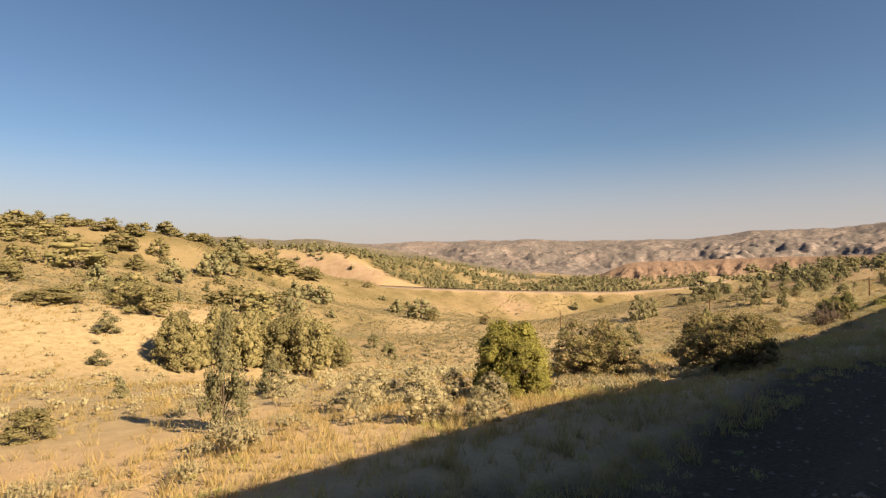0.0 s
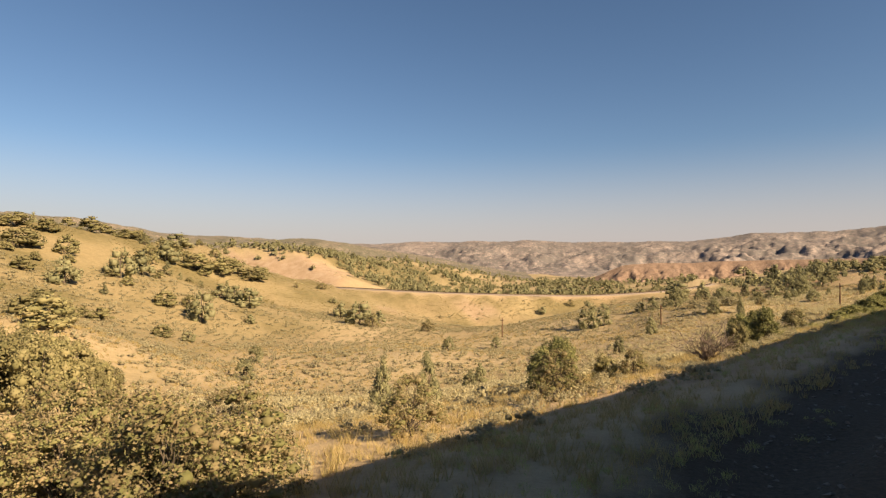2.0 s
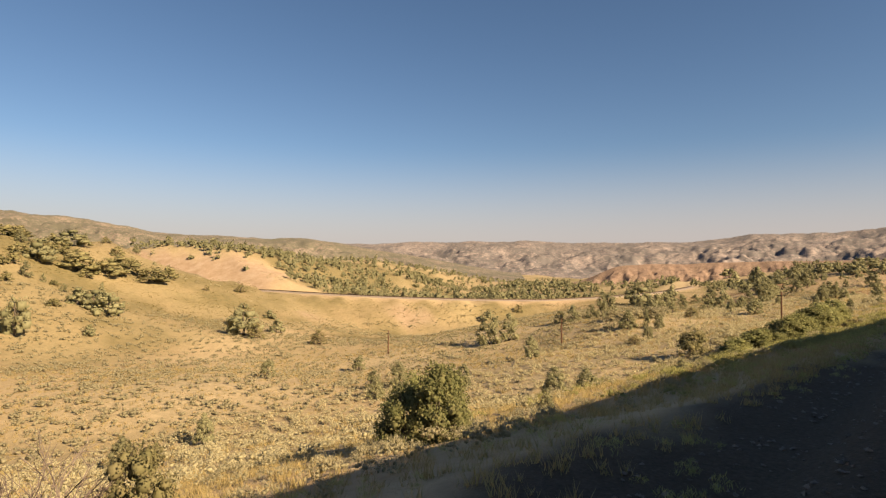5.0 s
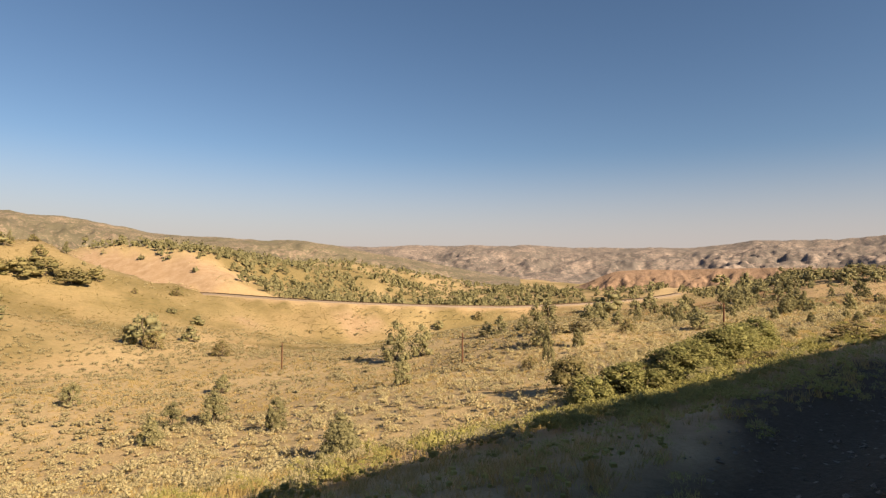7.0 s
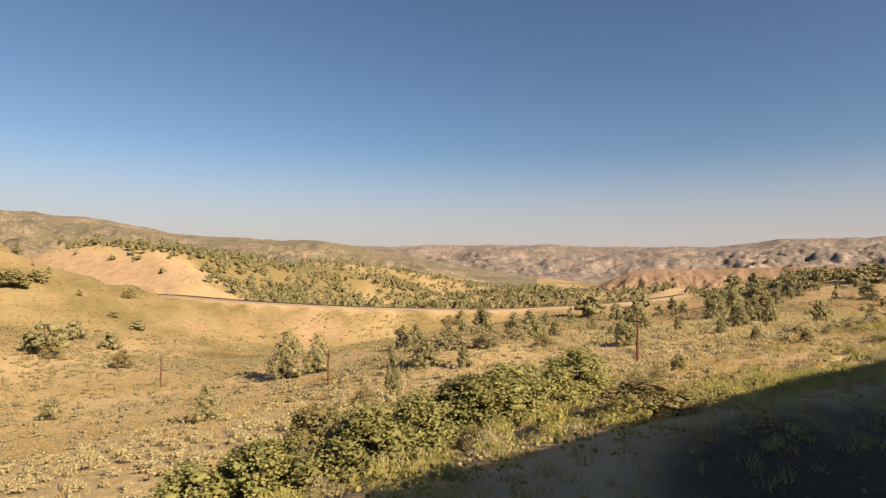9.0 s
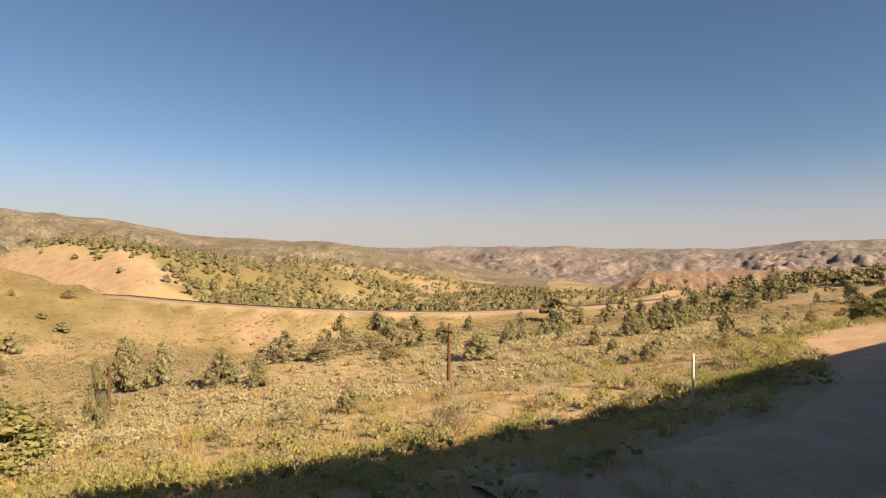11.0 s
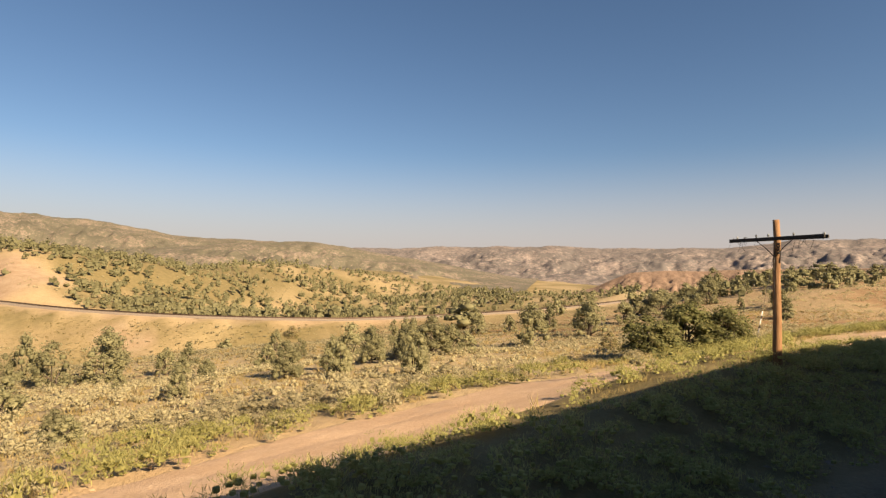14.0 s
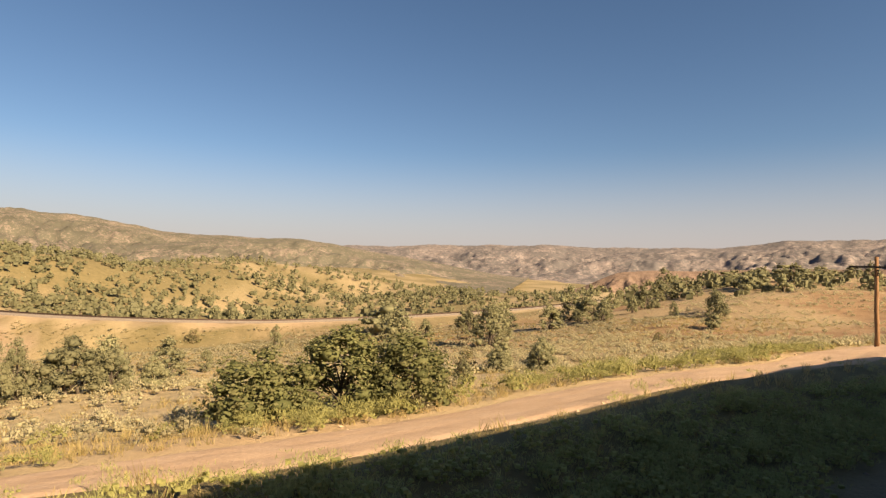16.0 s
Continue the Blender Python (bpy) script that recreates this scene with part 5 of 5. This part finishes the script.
guy = new("guy_wire")
anchor = np.array((125.8, 146.8, float(ground_z(125.8, 146.8)) - 0.05))
hung = np.array((127.31, 148.5, 5.4))
pts = [tuple(anchor + (hung - anchor) * k) for k in (0, 0.25, 0.5, 0.75, 1)]
tube("wire", pts, [0.005] * 5, M_WIRE, guy, 5)
tube("guard", [tuple(anchor + (hung - anchor) * k) for k in (0.32, 0.40, 0.47)], [0.019, 0.019, 0.018], M_WHITE, guy, 8, "white plastic guy guard")
for low in (0.35, 0.415):
    tube("dark_band", [tuple(anchor + (hung - anchor) * (low + q)) for q in (0, 0.01, 0.022)], [0.022] * 3, M_ARM, guy, 8, "black band on the guard")
tagged(guy, "taut guy wire with a white guard beside the telegraph pole", "guy wire")


def stake(x, y, height, radius, mat, label):
    root = new("marker_post")
    root.matrix_world = Matrix.Translation((x, y, float(ground_z(x, y)) - 0.05)) @ Matrix.Rotation(radians(3), 4, "X")
    tube("post", [(0, 0, 0), (0, 0, height * 0.9), (0, 0, height)], [radius, radius, radius * 0.85], mat, root, 10)
    tube("cap", [(0, 0, height), (0, 0, height + 0.02), (0, 0, height + 0.03)], [radius * 1.12, radius * 1.12, radius * 0.7], mat, root, 10)
    return tagged(root, label, "marker post")


stake(97.9, 121.87, 1.02 - float(ground_z(97.9, 121.87)), 0.045, M_WHITE, "white plastic marker post among green rabbitbrush")
stake(124.4, 153.1, 0.55, 0.03, M_ORANGE, "small orange survey stake beside the dirt track")


def solar_panel(x, y, z, heading, width, height, tilt):
    """A framed panel on a steel post; heading is the way that it faces, in degrees from +x."""
    root = new("solar_panel")
    g = float(ground_z(x, y))
    root.matrix_world = Matrix.Translation((x, y, g)) @ Matrix.Rotation(radians(heading), 4, "Z")
    h = z - g
    tube("post", [(-0.12, 0, -0.1), (-0.12, 0, h * 0.6), (-0.12, 0, h)], [0.045] * 3, M_GREY, root, 10)
    lean = Matrix.Translation((0, 0, h)) @ Matrix.Rotation(radians(90 - tilt), 4, "Y")
    bm = bmesh.new()
    box(bm, (0, 0, 0), (height - 0.03, width - 0.03, 0.02))
    bmesh.ops.transform(bm, matrix=lean, verts=bm.verts)
    glass = part("cell_sheet", bm, M_CELL, root, "dark blue glass cell sheet")
    for a, b, w, l in ((height / 2, 0, 0.03, width + 0.03), (-height / 2, 0, 0.03, width + 0.03), (0, width / 2, height, 0.03), (0, -width / 2, height, 0.03)):
        bm = bmesh.new()
        box(bm, (a, b, 0.004), (w, l, 0.04), bevel=0.003)
        bmesh.ops.transform(bm, matrix=lean, verts=bm.verts)
        part("frame_bar", bm, M_FRAME, root, "pale aluminium frame bar")
    for k in range(1, 12):
        bm = bmesh.new()
        thick = 0.012 if k in (4, 8) else 0.0025
        box(bm, (-height / 2 + k * height / 12, 0, 0.012), (thick, width - 0.04, 0.004))
        bmesh.ops.transform(bm, matrix=lean, verts=bm.verts)
        part("busbar", bm, M_FRAME if k in (4, 8) else M_GREY, glass)
    bm = bmesh.new()
    box(bm, (-0.3, 0.12, h + 0.06), (0.22, 0.46, 0.28), bevel=0.02)
    part("battery_box", bm, M_GREY, root, "grey metal equipment box")
    return tagged(root, "framed solar panel on a steel post beside the line", "solar panel")


solar_panel(115.87, 128.45, 2.5, 202, 1.3, 0.52, 40)


# ---- stones on the shoulder ----
def stone_template(seed):
    rng = np.random.default_rng(seed)
    v = np.array([(1, 0, 0), (-1, 0, 0), (0, 1, 0), (0, -1, 0), (0, 0, 0.8), (0, 0, -0.6)], float) * rng.uniform(0.6, 1.2, (6, 1)) + 0.2 * rng.normal(size=(6, 3))
    f = np.array([(0, 2, 4), (2, 1, 4), (1, 3, 4), (3, 0, 4), (2, 0, 5), (1, 2, 5), (3, 1, 5), (0, 3, 5)])
    return v, f


stones = np.random.default_rng(31)
bx, by = line_scatter(stones, 6000, (-30, 240), (1.8, 6.4), lambda x, y, s, v: np.clip(1.25 - np.abs(v - 3.6) / 2.6, 0, 1) * ((s < 150) + 0.35))
me = mesh_of("shoulder_stones", *repeated(stones, [stone_template(k) for k in range(6)], bx, by, ground_z(bx, by) + 0.01, stones.uniform(0.03, 0.1, len(bx)) ** 1.0, (0.6, 1.0)), M_BALLAST)
tagged(new("shoulder_stones", me), "loose grey-brown ballast stones on the shoulder", "stones", kind="stuff")
bx, by = line_scatter(stones, 700, (150, 260), (6, 22), lambda x, y, s, v: np.clip(1.4 - np.abs(np.abs(v - road_centre(s)) - 2.4) / 0.9, 0, 1))
me = mesh_of("roadside_stones", *repeated(stones, [stone_template(k) for k in range(6)], bx, by, ground_z(bx, by) + 0.03, stones.uniform(0.04, 0.13, len(bx)), (0.5, 0.9)), M_ROAD)
tagged(new("roadside_stones", me), "pale clods and stones along the track's edge", "stones", kind="stuff")
